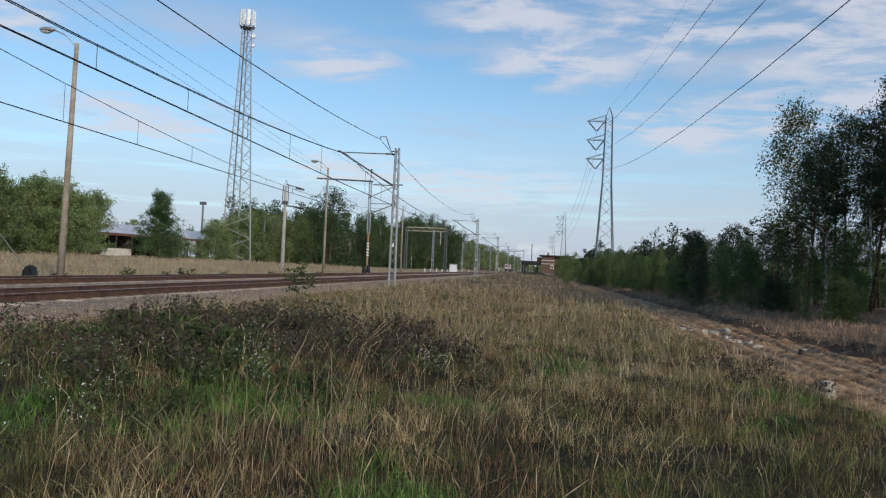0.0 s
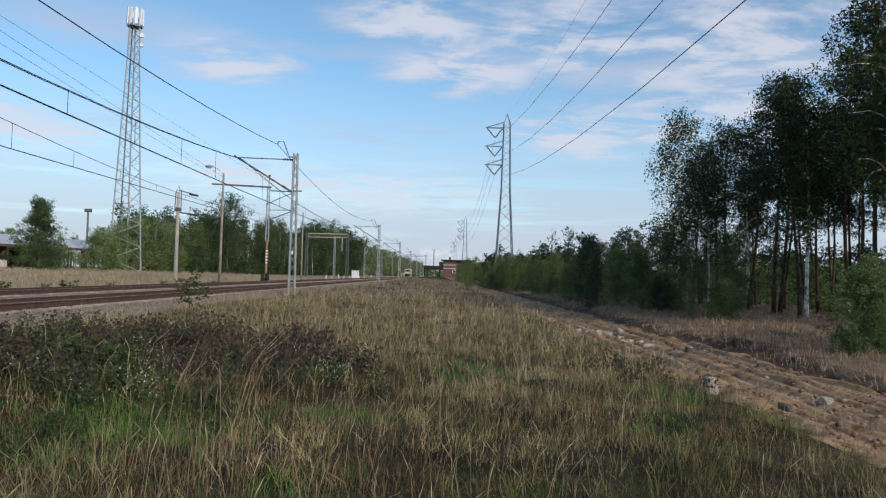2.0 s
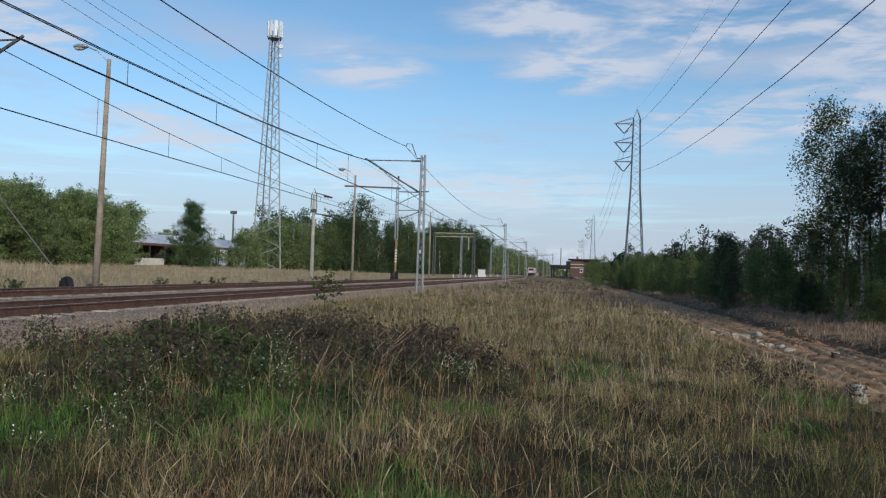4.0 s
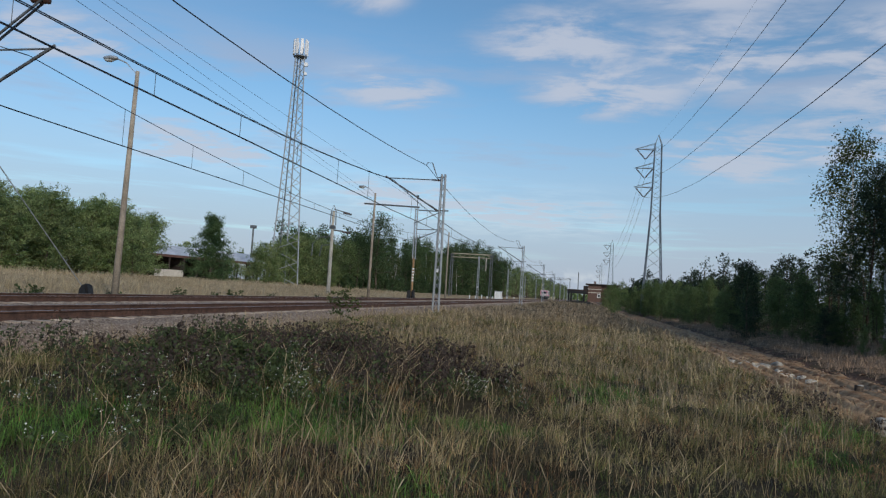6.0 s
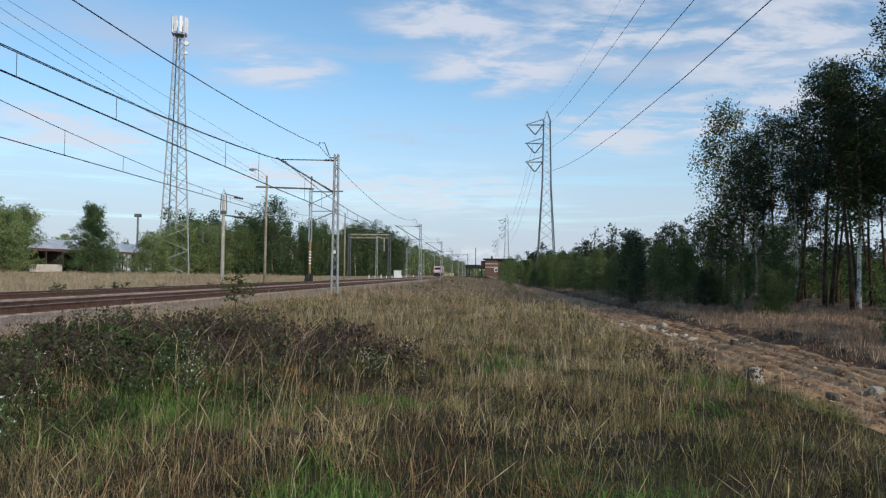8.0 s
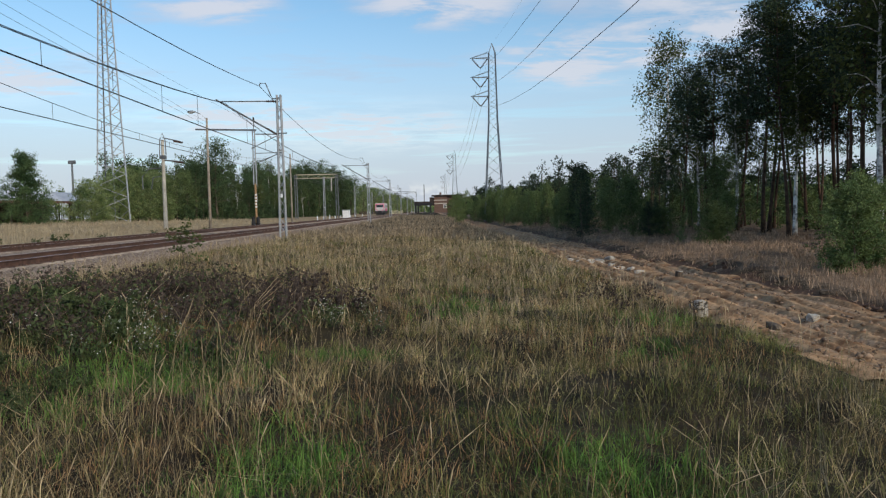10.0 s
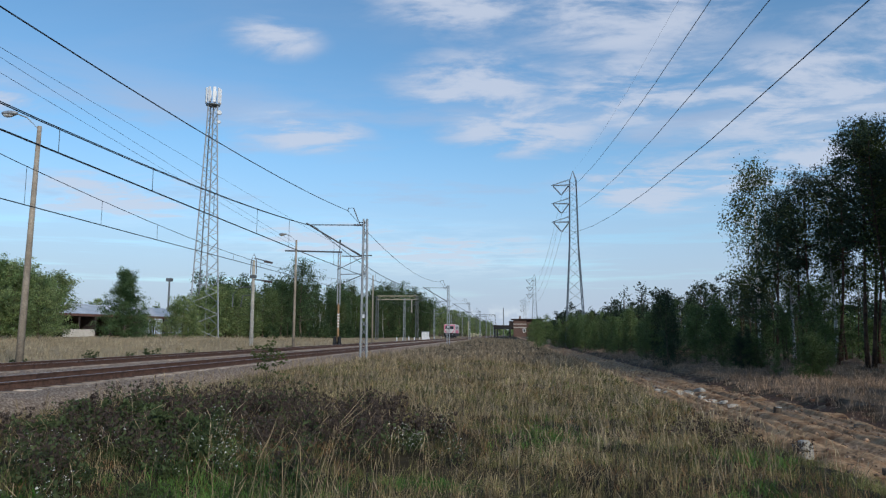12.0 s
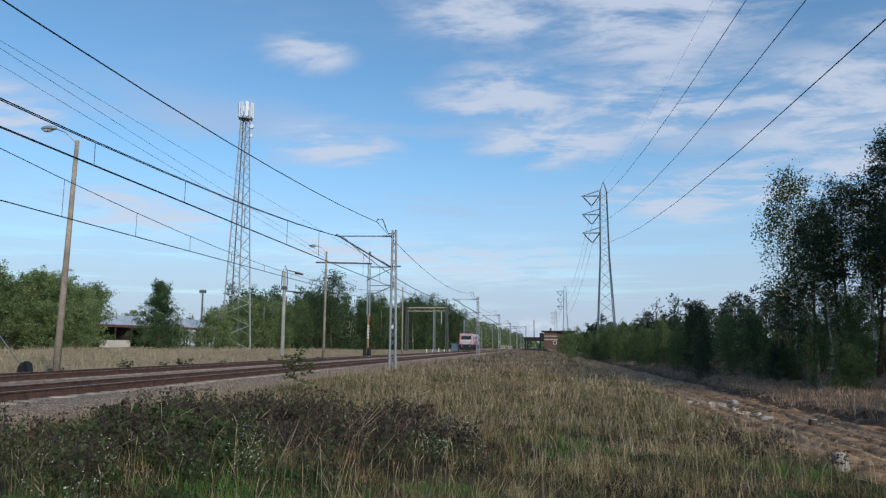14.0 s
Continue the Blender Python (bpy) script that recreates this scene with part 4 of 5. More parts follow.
    # trees across the field
    broad = [make_tree("broad", 7.3, 111 + k, "leafy green deciduous tree at the edge of the field", group="field edge trees") for k in range(4)]
    spots = []
    for y in np.arange(30, 86, 2.3):
        spots.append((-45 - 0.1 * (y - 40) + rng.uniform(-1.2, 1), y, rng.uniform(0.78, 1.0)))
        spots.append((-50 - 0.1 * (y - 40) + rng.uniform(-2, 2), y, rng.uniform(0.85, 1.08)))
    spots = [q for q in spots if -q[0] / q[1] > 0.655]
    spots += [(-45.6, 94.5, 0.66), (-45.0, 97.0, 0.78), (-43.6, 96.0, 0.5), (-44.5, 99.0, 0.8), (-44.0, 103.0, 1.0), (-43.0, 107.0, 1.05), (-42.8, 111.0, 1.0), (-42.0, 115.0, 0.95), (-46.5, 90.0, 0.42), (-40.5, 112.0, 0.55), (-46.2, 106.0, 0.9), (-47.0, 111.0, 1.1)]
    scatter(broad, spots, 6)
    cone = [make_tree("cone", 8.6, 131, "conical green tree standing alone in the field", group="field edge trees")]
    scatter(cone, [(-47.2, 85.5, 1.0)], 16)
    tall = [make_tree("tall", 9.5, 141 + k, "tall dark green tree with visible stem at the wood edge", group="lineside wood trees") for k in range(4)]
    bright = [make_tree("bright", 8.0, 151 + k, "light green birch-like tree at the wood edge", group="lineside wood trees") for k in range(3)]
    birch = [make_tree("birch", 9.5, 161 + k, "slender birch at the wood edge", group="lineside wood trees") for k in range(2)]
    a_, b_, c_ = [], [], []
    for y in np.arange(114, 250, 3.1):
        x = -43 + 0.09 * (y - 112)
        hgt = 0.92 + 0.005 * min(90, y - 112)
        for dx, lst in ((0, rng.choice((a_, b_, c_, a_))),):
            lst.append((x + dx + rng.uniform(-2.2, 2.2), y + rng.uniform(-1.5, 1.5), rng.uniform(0.68, 1.22) * hgt))
    a_ += [(-38.5, 131.0, 1.5), (-26.0, 236.0, 1.35)]
    far_wood("lineside_wood", [q for q in [(-53 + 0.09 * (y - 112) - 9 * rng.random(), y, rng.uniform(8, 11.5) * (1 + 0.003 * min(90, y - 112)), rng.uniform(2.0, 2.8)) for y in np.arange(108, 255, 1.1)] if -q[0] / q[1] < 0.45], M["leaf_dark"], 20, "dense green wood beside the railway", 850, 0.21, 0.0)
    far_wood("lineside_scrub", [(-40.5 + 0.09 * (y - 112) + rng.uniform(-2.5, 1.0), y, rng.uniform(1.6, 3.6), rng.uniform(1.2, 2.0)) for y in np.arange(116, 255, 1.3)], M["leaf_dark"], 24, "low green scrub at the foot of the wood", 510, 0.14, 0.0)
    scatter(tall, a_, 21)
    scatter(bright, b_, 22)
    scatter(birch, c_, 23)
    far_wood("far_trees", [(-33 + 0.035 * (y - 240) - 10 * rng.random(), y, rng.uniform(10, 15), rng.uniform(2.2, 3.4)) for y in np.arange(250, 700, 2.0)], M["leaf_green"], 8, "distant sunlit green trees along the railway", 340, 0.3)
    far_wood("horizon_wood", [(x, 850 + 120 * rng.random(), rng.uniform(9, 15), 5.0) for x in np.arange(-260, 330, 5.0)], M["leaf_green"], 19, "tree line on the horizon", 136, 1.6)
    far_wood("far_trees_behind_shed", [(-85 - 25 * rng.random(), y, rng.uniform(6, 9), rng.uniform(2.2, 3.2)) for y in np.arange(70, 230, 3.0)], M["leaf_green"], 9, "distant trees behind the shed", 340, 0.26)


forests()


# ---------------------------------------------------------------- grass
def patch(x, y, f, ph):
    return 0.5 + 0.25 * (np.sin(f * x + 0.7 * f * y + ph) + np.sin(0.8 * f * y - 1.1 * f * x + 2 * ph))


def blades(name, n, region, h, w, lean, material, seed, label, clump=None, density=None):
    """Bent, tapering blades as one mesh; region: x0, x1, y0, y1."""
    rng = np.random.default_rng(seed)
    x0, x1, y0, y1 = region
    x = rng.uniform(x0, x1, n); y = y0 + (y1 - y0) * rng.uniform(0, 1, n) ** 1.9
    if density is not None:
        keep = rng.uniform(0, 1, n) < density(x, y)
        x, y = x[keep], y[keep]
    hf, la, lm = np.ones(len(x)), rng.uniform(0, 2 * np.pi, len(x)), np.zeros(len(x))
    if clump:
        k = max(1, len(x) // clump)
        ci = rng.integers(0, k, len(x))
        r = rng.uniform(0.03, 0.11, k)[ci]
        x = x[:k][ci] + rng.normal(0, 1, len(x)) * r
        y = y[:k][ci] + rng.normal(0, 1, len(y)) * r
        hf = (rng.uniform(0.5, 1.35, k))[ci]
        la, lm = rng.uniform(0, 2 * np.pi, k)[ci], (np.abs(rng.normal(0, 0.3, k)))[ci]
    n = len(x)
    z = ground_z(x, y) - 0.02
    hh = h * hf * rng.uniform(0.45, 1.25, n) * (0.75 + 0.5 * patch(x, y, 1.7, seed))
    a = rng.uniform(0, 2 * np.pi, n)
    d = np.stack([np.cos(a), np.sin(a)], -1) * (hh * lean * np.abs(rng.normal(0, 1, n)))[:, None] + np.stack([np.cos(la), np.sin(la)], -1) * (lm * hh)[:, None] + np.array([0.05, 0.0]) * hh[:, None]
    side_a = rng.uniform(0, 2 * np.pi, n)
    ww = w * rng.uniform(0.6, 1.4, n) * np.clip(np.hypot(x, y) / 11.0, 0.8, 2.8)
    s = np.stack([np.cos(side_a), np.sin(side_a), np.zeros(n)], -1) * ww[:, None]
    base = np.stack([x, y, z], -1)
    mid = base + np.stack([d[:, 0] * 0.3, d[:, 1] * 0.3, hh * 0.58], -1)
    tip = base + np.stack([d[:, 0], d[:, 1], hh * np.clip(1 - 0.35 * (np.hypot(d[:, 0], d[:, 1]) / hh) ** 2, 0.5, 1)], -1)
    V = np.stack([base - s, base + s, mid + s * 0.7, mid - s * 0.7, tip], 1).reshape(-1, 3)
    i = np.arange(n)[:, None] * 5
    F = np.concatenate([i + np.array([[0, 1, 2]]), i + np.array([[0, 2, 3]]), i + np.array([[3, 2, 4]])], 0)
    ob = new(name, raw_mesh(name, V, F, material))
    return tagged(ob, label, "grass", kind="stuff")


def spots_density(x, y, spots):
    d = np.zeros(len(x))
    for cx, cy, r in spots:
        d = np.maximum(d, np.exp(-((x - cx) ** 2 + ((y - cy) / 1.4) ** 2) / (r * r)))
    return d


RUST = ((-1.5, 6.0, 0.9), (-0.4, 6.6, 0.8), (-1.9, 4.6, 0.6), (-3.4, 16.0, 0.9), (0.9, 9.5, 0.6), (2.2, 13.0, 0.8))
GREEN = ((-2.7, 7.0, 0.8), (-3.5, 8.0, 0.6), (-0.9, 4.5, 0.4), (-0.95, 8.4, 0.4), (1.2, 4.4, 0.4), (0.5, 12.5, 0.6), (2.6, 8.0, 0.4), (-4.6, 5.6, 0.7), (3.4, 10.5, 0.35))


def straws(n, region, h, seed):
    """Single stiff straw stems with a narrow seed head."""
    rng = np.random.default_rng(seed)
    x0, x1, y0, y1 = region
    x = rng.uniform(x0, x1, n); y = y0 + (y1 - y0) * rng.uniform(0, 1, n) ** 1.4
    keep = rng.uniform(0, 1, n) < 0.15 + 0.85 * patch(x, y, 1.1, 4.0)
    x, y = x[keep], y[keep]; n = len(x)
    z = ground_z(x, y)
    hh = h * rng.uniform(0.6, 1.2, n)
    d = rng.normal(0, 0.24, (n, 2)) * hh[:, None] + np.array([0.05, 0]) * hh[:, None]
    base = np.stack([x, y, z], -1)
    mid = base + np.stack([d[:, 0] * 0.55, d[:, 1] * 0.55, hh * 0.75], -1)
    top = base + np.stack([d[:, 0] * 1.3, d[:, 1] * 1.3, hh], -1)
    a = rng.uniform(0, 2 * np.pi, n)
    s = np.stack([np.cos(a), np.sin(a), np.zeros(n)], -1)
    k = np.clip(np.hypot(x, y) / 9.0, 0.8, 4.0)[:, None]
    V = np.stack([base - s * 0.0016 * k, base + s * 0.0016 * k, mid + s * 0.0014 * k, mid - s * 0.0014 * k, (mid + top) / 2 + s * 0.0042 * k, (mid + top) / 2 - s * 0.0042 * k, top], 1).reshape(-1, 3)
    i = np.arange(n)[:, None] * 7
    F = np.concatenate([i + np.array([q]) for q in ((0, 1, 2), (0, 2, 3), (3, 2, 4), (3, 4, 5), (5, 4, 6))], 0)
    tagged(new("straw", raw_mesh("straw", V, F, M["straw"])), "tall pale straw stems with seed heads", "grass", kind="stuff")


def meadow():
    near = (-8.8, 4.9, 2.4, 42.0)
    edge = lambda x, y: np.where(x > 4.3, 0.35, 1.0)
    bare = lambda x, y: 1 - 0.35 * spots_density(x, y, ((-5.6, 7.0, 0.8), (-4.3, 7.0, 0.9), (-3.2, 4.8, 0.6)))
    green = lambda x, y: 1 - 0.8 * spots_density(x, y, GREEN)
    dark = lambda x, y: 1 - 0.75 * spots_density(x, y, ((-3.4, 12.0, 2.0), (-5.0, 9.5, 1.8), (-2.2, 10.5, 0.9)))
    rust = lambda x, y: 1 - 0.8 * spots_density(x, y, RUST)
    right = lambda x, y: 0.45 + 0.55 * smooth01((x + 2.0) / 3.0)
    blades("dry_grass", 150000, near, 0.27, 0.0023, 1.25, M["grass_dry"], 1, "tangled dry straw-coloured grass covering the bank", 12, lambda x, y: edge(x, y) * bare(x, y) * green(x, y) * dark(x, y) * np.clip(1.5 * patch(x, y, 0.9, 1.0) - 0.22, 0, 1))
    blades("olive_grass", 135000, near, 0.19, 0.0029, 1.1, M["grass_olive"], 2, "olive half-dry meadow grass on the bank", 12, lambda x, y: edge(x, y) * bare(x, y) * dark(x, y) * rust(x, y) * green(x, y))
    blades("rusty_grass", 100000, near, 0.17, 0.0027, 1.3, M["grass_rust"], 8, "withered reddish-brown grass on the bank", 12, lambda x, y: edge(x, y) * np.maximum(np.clip(1.6 * patch(x, y, 1.0, 5.0) - 0.55, 0, 1), spots_density(x, y, RUST)))
    blades("green_grass", 85000, near, 0.18, 0.0030, 1.0, M["grass_green"], 3, "fresh green grass patches on the bank", 12, lambda x, y: edge(x, y) * bare(x, y) * rust(x, y) * right(x, y) * np.clip(patch(x, y, 1.3, 2.5) * 1.6 - 0.4, 0, 0.9))
    blades("lush_grass", 170000, (-6.0, 4.6, 3.0, 15.0), 0.19, 0.0036, 1.1, M["grass_lush"], 9, "lush bright green grass tufts on the bank", 16, lambda x, y: bare(x, y) * spots_density(x, y, GREEN))
    blades("heath_grass", 60000, (-8.9, 4.6, 9.0, 45.0), 0.30, 0.0028, 0.7, M["grass_heath"], 12, "greyish brown withered grass on the bank", 10, lambda x, y: edge(x, y) * smooth01((y - 8) / 10) * np.clip(0.3 + 0.7 * patch(x, y, 0.6, 3.0), 0, 1))
    straws(9000, near, 0.5, 10)
    straws(60, (-1.95, -1.25, 4.9, 5.8), 0.95, 11)
    blades("bank_grass", 30000, (-8.9, 5.0, 42.0, 170.0), 0.40, 0.006, 0.4, M["grass_heath"], 4, "dry grass on the bank farther along", 6)
    blades("field_grass", 62000, (-45.0, -19.8, 16.0, 130.0), 0.42, 0.0032, 0.4, M["grass_field"], 5, "pale dry grass field beyond the tracks", 6)
    blades("verge_grass", 52000, (8.6, 20.0, 12.0, 90.0), 0.30, 0.0028, 0.7, M["grass_verge"], 6, "brown dry grass between the sandy track and the wood", 3)


meadow()


# ---------------------------------------------------------------- railcar
def locomotive():
    """Front at y = 0, facing -y; 17 m long, rail level z = 0."""
    t = thing("locomotive", "white locomotive with pink stripes and a dark windscreen", "locomotive")
    bm = bmesh.new()
    # side outline of the body with a raked nose, drawn across the width
    prof = [(0.0, 1.4), (-0.05, 2.15), (0.55, 3.55), (1.0, 3.78), (16.0, 3.78), (16.45, 3.55), (17.0, 2.15), (17.0, 1.4)]
    rows = [[bm.verts.new((x, y, z)) for y, z in prof] for x in (-1.45, 1.45)]
    n = len(prof)
    for k in range(n):
        bm.faces.new((rows[0][k], rows[0][(k + 1) % n], rows[1][(k + 1) % n], rows[1][k]))
    bm.faces.new(rows[0][::-1]); bm.faces.new(rows[1])
    bmesh.ops.recalc_face_normals(bm, faces=bm.faces[:])
    bmesh.ops.bevel(bm, geom=bm.edges[:], offset=0.09, segments=2, affect="EDGES")
    body = part("body", bm, M["train_white"], t)
    rake = math.degrees(math.atan2(0.6, 1.4))
    bm = box(bmesh.new(), -1.12, -0.03, 0.0, 1.12, 0.03, 0.95, 0.03)
    bmesh.ops.transform(bm, matrix=Matrix.Translation((0, 0.08, 2.42)) @ Matrix.Rotation(-radians(rake), 4, "X"), verts=bm.verts[:])
    part("windscreen", bm, M["glass_dark"], body, "dark raked windscreen")
    bm = box(bmesh.new(), -1.36, -0.03, -0.02, 1.36, 0.03, 0.24, 0.02)
    bmesh.ops.transform(bm, matrix=Matrix.Translation((0, 0.48, 3.40)) @ Matrix.Rotation(-radians(rake), 4, "X"), verts=bm.verts[:])
    part("roof_band", bm, M["pink"], body, "pink band above the windscreen")
    for sx in (-1, 1):
        bm = bmesh.new()
        a, b_ = (sx * 1.36, sx * 1.1), (sx * 0.75, sx * 0.45)
        vs = [bm.verts.new(p) for p in ((a[0], -0.07, 2.1), (a[1], -0.07, 2.1), (b_[1], -0.045, 1.2), (b_[0], -0.045, 1.2))]
        f = bm.faces.new(vs)
        g = bmesh.ops.extrude_face_region(bm, geom=[f])
        bmesh.ops.translate(bm, vec=(0, 0.05, 0), verts=[v for v in g["geom"] if isinstance(v, bmesh.types.BMVert)])
        bmesh.ops.recalc_face_normals(bm, faces=bm.faces[:])
        part("stripe", bm, M["pink"], body, "slanting pink stripe on the nose")
        bm = box(bmesh.new(), -0.1, -0.03, 0.0, 0.1, 0.03, 1.25, 0.02)
        bmesh.ops.transform(bm, matrix=Matrix.Translation((sx * 1.28, 0.0, 2.25)) @ Matrix.Rotation(-radians(rake), 4, "X"), verts=bm.verts[:])
        part("corner_post", bm, M["pink"], body, "pink windscreen corner post")
        part("headlight", box(bmesh.new(), sx * 1.0 - 0.14, -0.09, 1.5, sx * 1.0 + 0.14, 0.0, 1.66, 0.02), M["lens"], body, "round-cornered headlight")
        part("buffer", tube(bmesh.new(), ((sx * 0.87, 0.1, 1.05), (sx * 0.87, -0.45, 1.05), (sx * 0.87, -0.47, 1.05), (sx * 0.87, -0.5, 1.05)), (0.09, 0.09, 0.23, 0.23), 12), M["steel_dark"], t)
        part("side_panel", box(bmesh.new(), sx * 1.45 - 0.02, 3.4, 1.4, sx * 1.45 + 0.02, 13.6, 2.2, 0.01), M["pink"], body, "pink band along the side")
        for y in (1.3, 14.6):
            part("cab_window", box(bmesh.new(), sx * 1.45 - 0.015, y, 2.35, sx * 1.45 + 0.015, y + 0.8, 3.1, 0.01), M["glass_dark"], body, "dark cab side window")
        for y in (5.0, 7.0, 9.0, 11.0):
            part("grille", box(bmesh.new(), sx * 1.45 - 0.02, y, 2.5, sx * 1.45 + 0.02, y + 1.3, 3.2, 0.01), M["steel_dark"], body, "grey ventilation grille")
    part("underframe", box(bmesh.new(), -1.40, -0.1, 0.55, 1.40, 17.1, 1.42, 0.05), M["black"], t)
    part("plough", box(bmesh.new(), -1.25, -0.25, 0.15, 1.25, 0.05, 0.75, 0.05), M["black"], t)
    part("equipment_box", box(bmesh.new(), -1.2, 6.3, 0.25, 1.2, 10.7, 0.75, 0.05), M["black"], t)
    for y in (2.1, 5.0, 12.0, 14.9):
        bm = bmesh.new()
        for sx in (-0.75, 0.75):
            bmesh.ops.create_cone(bm, cap_ends=True, segments=20, radius1=0.55, radius2=0.55, depth=0.13, matrix=Matrix.Translation((sx, 0, 0)) @ Matrix.Rotation(radians(90), 4, "Y"))
        tube(bm, ((-0.8, 0, 0), (0.8, 0, 0)), 0.09, 8)
        ax = part("wheelset", bm, M["steel_dark"], t)
        ax.location = (0, y, 0.555)
        WHEELS.append(ax)
    bm = bmesh.new()
    for sx in (-0.5, 0.5):
        tube(bm, ((sx, 13.0, 3.95), (sx * 0.8, 14.6, 4.55), (sx, 13.2, 5.3)), 0.03, 5)
    tube(bm, ((-0.8, 13.2, 5.31), (0.8, 13.2, 5.31)), 0.03, 5)
    tube(bm, ((-0.5, 13.0, 3.8), (0.5, 13.0, 3.8)), 0.08, 5)
    part("pantograph", bm, M["steel_dark"], t, "raised dark pantograph")
    return t


WHEELS = []
loco = locomotive()


# ---------------------------------------------------------------- buildings
def field_shed():
    z0 = float(ground_z(-62, 104)) - 0.1
    t = thing("goods_shed", "long low open shed with a pale grey sheet roof", "shed", pose(-62, 92, z0, 0, 0, -12))
    L_ = 30.0
    bm = bmesh.new()
    pr = [(0.0, 3.3), (4.5, 4.9), (9.0, 3.3), (9.0, 3.15), (4.5, 4.72), (0.0, 3.15)]
    rows = [[bm.verts.new((-x, y, z)) for x, z in pr] for y in (-1, L_ + 1)]
    for k in range(6):
        bm.faces.new((rows[0][k], rows[0][(k + 1) % 6], rows[1][(k + 1) % 6], rows[1][k]))
    bm.faces.new(rows[0]); bm.faces.new(rows[1][::-1])
    bmesh.ops.recalc_face_normals(bm, faces=bm.faces[:])
    part("roof", bm, M["roof"], t, "pale grey corrugated sheet roof")
    part("eaves_board", box(bmesh.new(), -0.06, -1, 2.95, 0.08, L_ + 1, 3.32, 0.02), M["roof_red"], t, "brown eaves board")
    bm = bmesh.new()
    f = bm.faces.new([bm.verts.new(p) for p in ((0.0, -0.9, 3.2), (-4.5, -0.9, 4.75), (-9.0, -0.9, 3.2))])
    g = bmesh.ops.extrude_face_region(bm, geom=[f])
    bmesh.ops.translate(bm, vec=(0, 0.15, 0), verts=[v for v in g["geom"] if isinstance(v, bmesh.types.BMVert)])
    part("gable", bm, M["roof_red"], t, "brown boarded gable")
    part("back_wall", box(bmesh.new(), -9.0, 0, 0, -8.8, L_, 3.3), M["dark"], t, "dark timber back wall")
    part("low_wall", box(bmesh.new(), -0.3, 3.2, 0, 0, 9.0, 1.1, 0.02), M["wall_pale"], t, "pale low wall between posts")
    part("cross_wall", box(bmesh.new(), -9.0, 9.2, 0, -0.2, 9.45, 3.2, 0.02), M["dark"], t, "dark boarded cross wall")
    for k in range(11):
        part("post", box(bmesh.new(), -0.25, 3.0 * k, 0, -0.05, 3.0 * k + 0.2, 3.1, 0.01), M["dark"], t)
        part("post", box(bmesh.new(), -4.6, 3.0 * k, 0, -4.4, 3.0 * k + 0.2, 4.6, 0.01), M["dark"], t)


field_shed()


def brick_house():
    z0 = 0.3
    t = thing("brick_building", "small red-brick building with a dark flat roof", "building", pose(1.2, 262, z0))
    bm = bmesh.new()
    for a in ((0, 0, 0, 4.6, 0.3, 6.0), (0, 7.7, 0, 4.6, 8.0, 6.0), (0, 0.3, 0, 0.3, 7.7, 6.0), (4.3, 0.3, 0, 4.6, 7.7, 6.0)):
        box(bm, *a)
    wall = part("wall", bm, M["brick"], t)
    part("roof", box(bmesh.new(), -0.9, -0.6, 6.0, 11.0, 8.6, 6.45, 0.05), M["dark"], t, "dark flat roof with a wide overhang")
    part("annexe", box(bmesh.new(), 4.7, 0.6, 0, 10.4, 7.8, 6.0, 0.03), M["brick"], t, "lower brick annexe")
    for k, z in enumerate((3.2, 4.4)):
        part("string_course", box(bmesh.new(), -0.03, -0.05, z, 4.63, 0.0, z + 0.25, 0.01), M["wall_pale"], wall, "pale string course")
    part("window_frame", box(bmesh.new(), 3.3, -0.06, 1.6, 4.4, 0.01, 2.9, 0.01), M["white"], wall, "white window frame")
    part("window_pane", box(bmesh.new(), 3.5, -0.09, 1.8, 4.2, -0.065, 2.7, 0.005), M["glass_dark"], wall, "dark window pane")
    part("bay", box(bmesh.new(), -1.6, 0.4, 2.6, -0.02, 5.5, 5.6, 0.03), M["dark"], t, "dark timber bay")
    part("chimney", box(bmesh.new(), 2.0, 3.0, 6.4, 2.7, 3.7, 7.4, 0.02), M["brick"], t)
    r = thing("loading_ramp", "dark raised steel loading ramp on legs", "loading ramp", pose(-5.9, 259, z0))
    part("deck", box(bmesh.new(), 0, 0, 2.7, 6.4, 3.0, 3.7, 0.03), M["black"], r)
    part("edge_beam", box(bmesh.new(), 0, -0.1, 3.65, 6.4, 0.1, 4.1, 0.02), M["dark"], r)
    for x in (0.2, 1.1):
        part("leg", box(bmesh.new(), x, 0.2, 0, x + 0.5, 2.8, 3.2, 0.03), M["black"], r)
    part("leg", box(bmesh.new(), 5.6, 0.2, 0, 6.1, 2.8, 3.2, 0.03), M["black"], r)


brick_house()


def gantry(x0, x1, y, z, label, material, depth=0.8):
    t = thing("gantry", label, "gantry", pose(0, y, 0))
    for x in (x0, x1):
        part("post", lattice(bmesh.new(), 0.5, 0.4, float(ground_z(x, y)) - 0.2, z, 10, 0.06, 0.03, cx=x), M["steel_dark"], t)
    bm = bmesh.new()
    for zz in (z, z - depth):
        tube(bm, ((x0, 0, zz), (x1, 0, zz)), 0.09, 5)
    n = 8
    for k in range(n):
        a, b_ = x0 + (x1 - x0) * k / n, x0 + (x1 - x0) * (k + 1) / n
        tube(bm, ((a, 0, z if k % 2 else z - depth), (b_, 0, z - depth if k % 2 else z)), 0.05, 4, False)
    part("beam", bm, M[material], t)
    return t


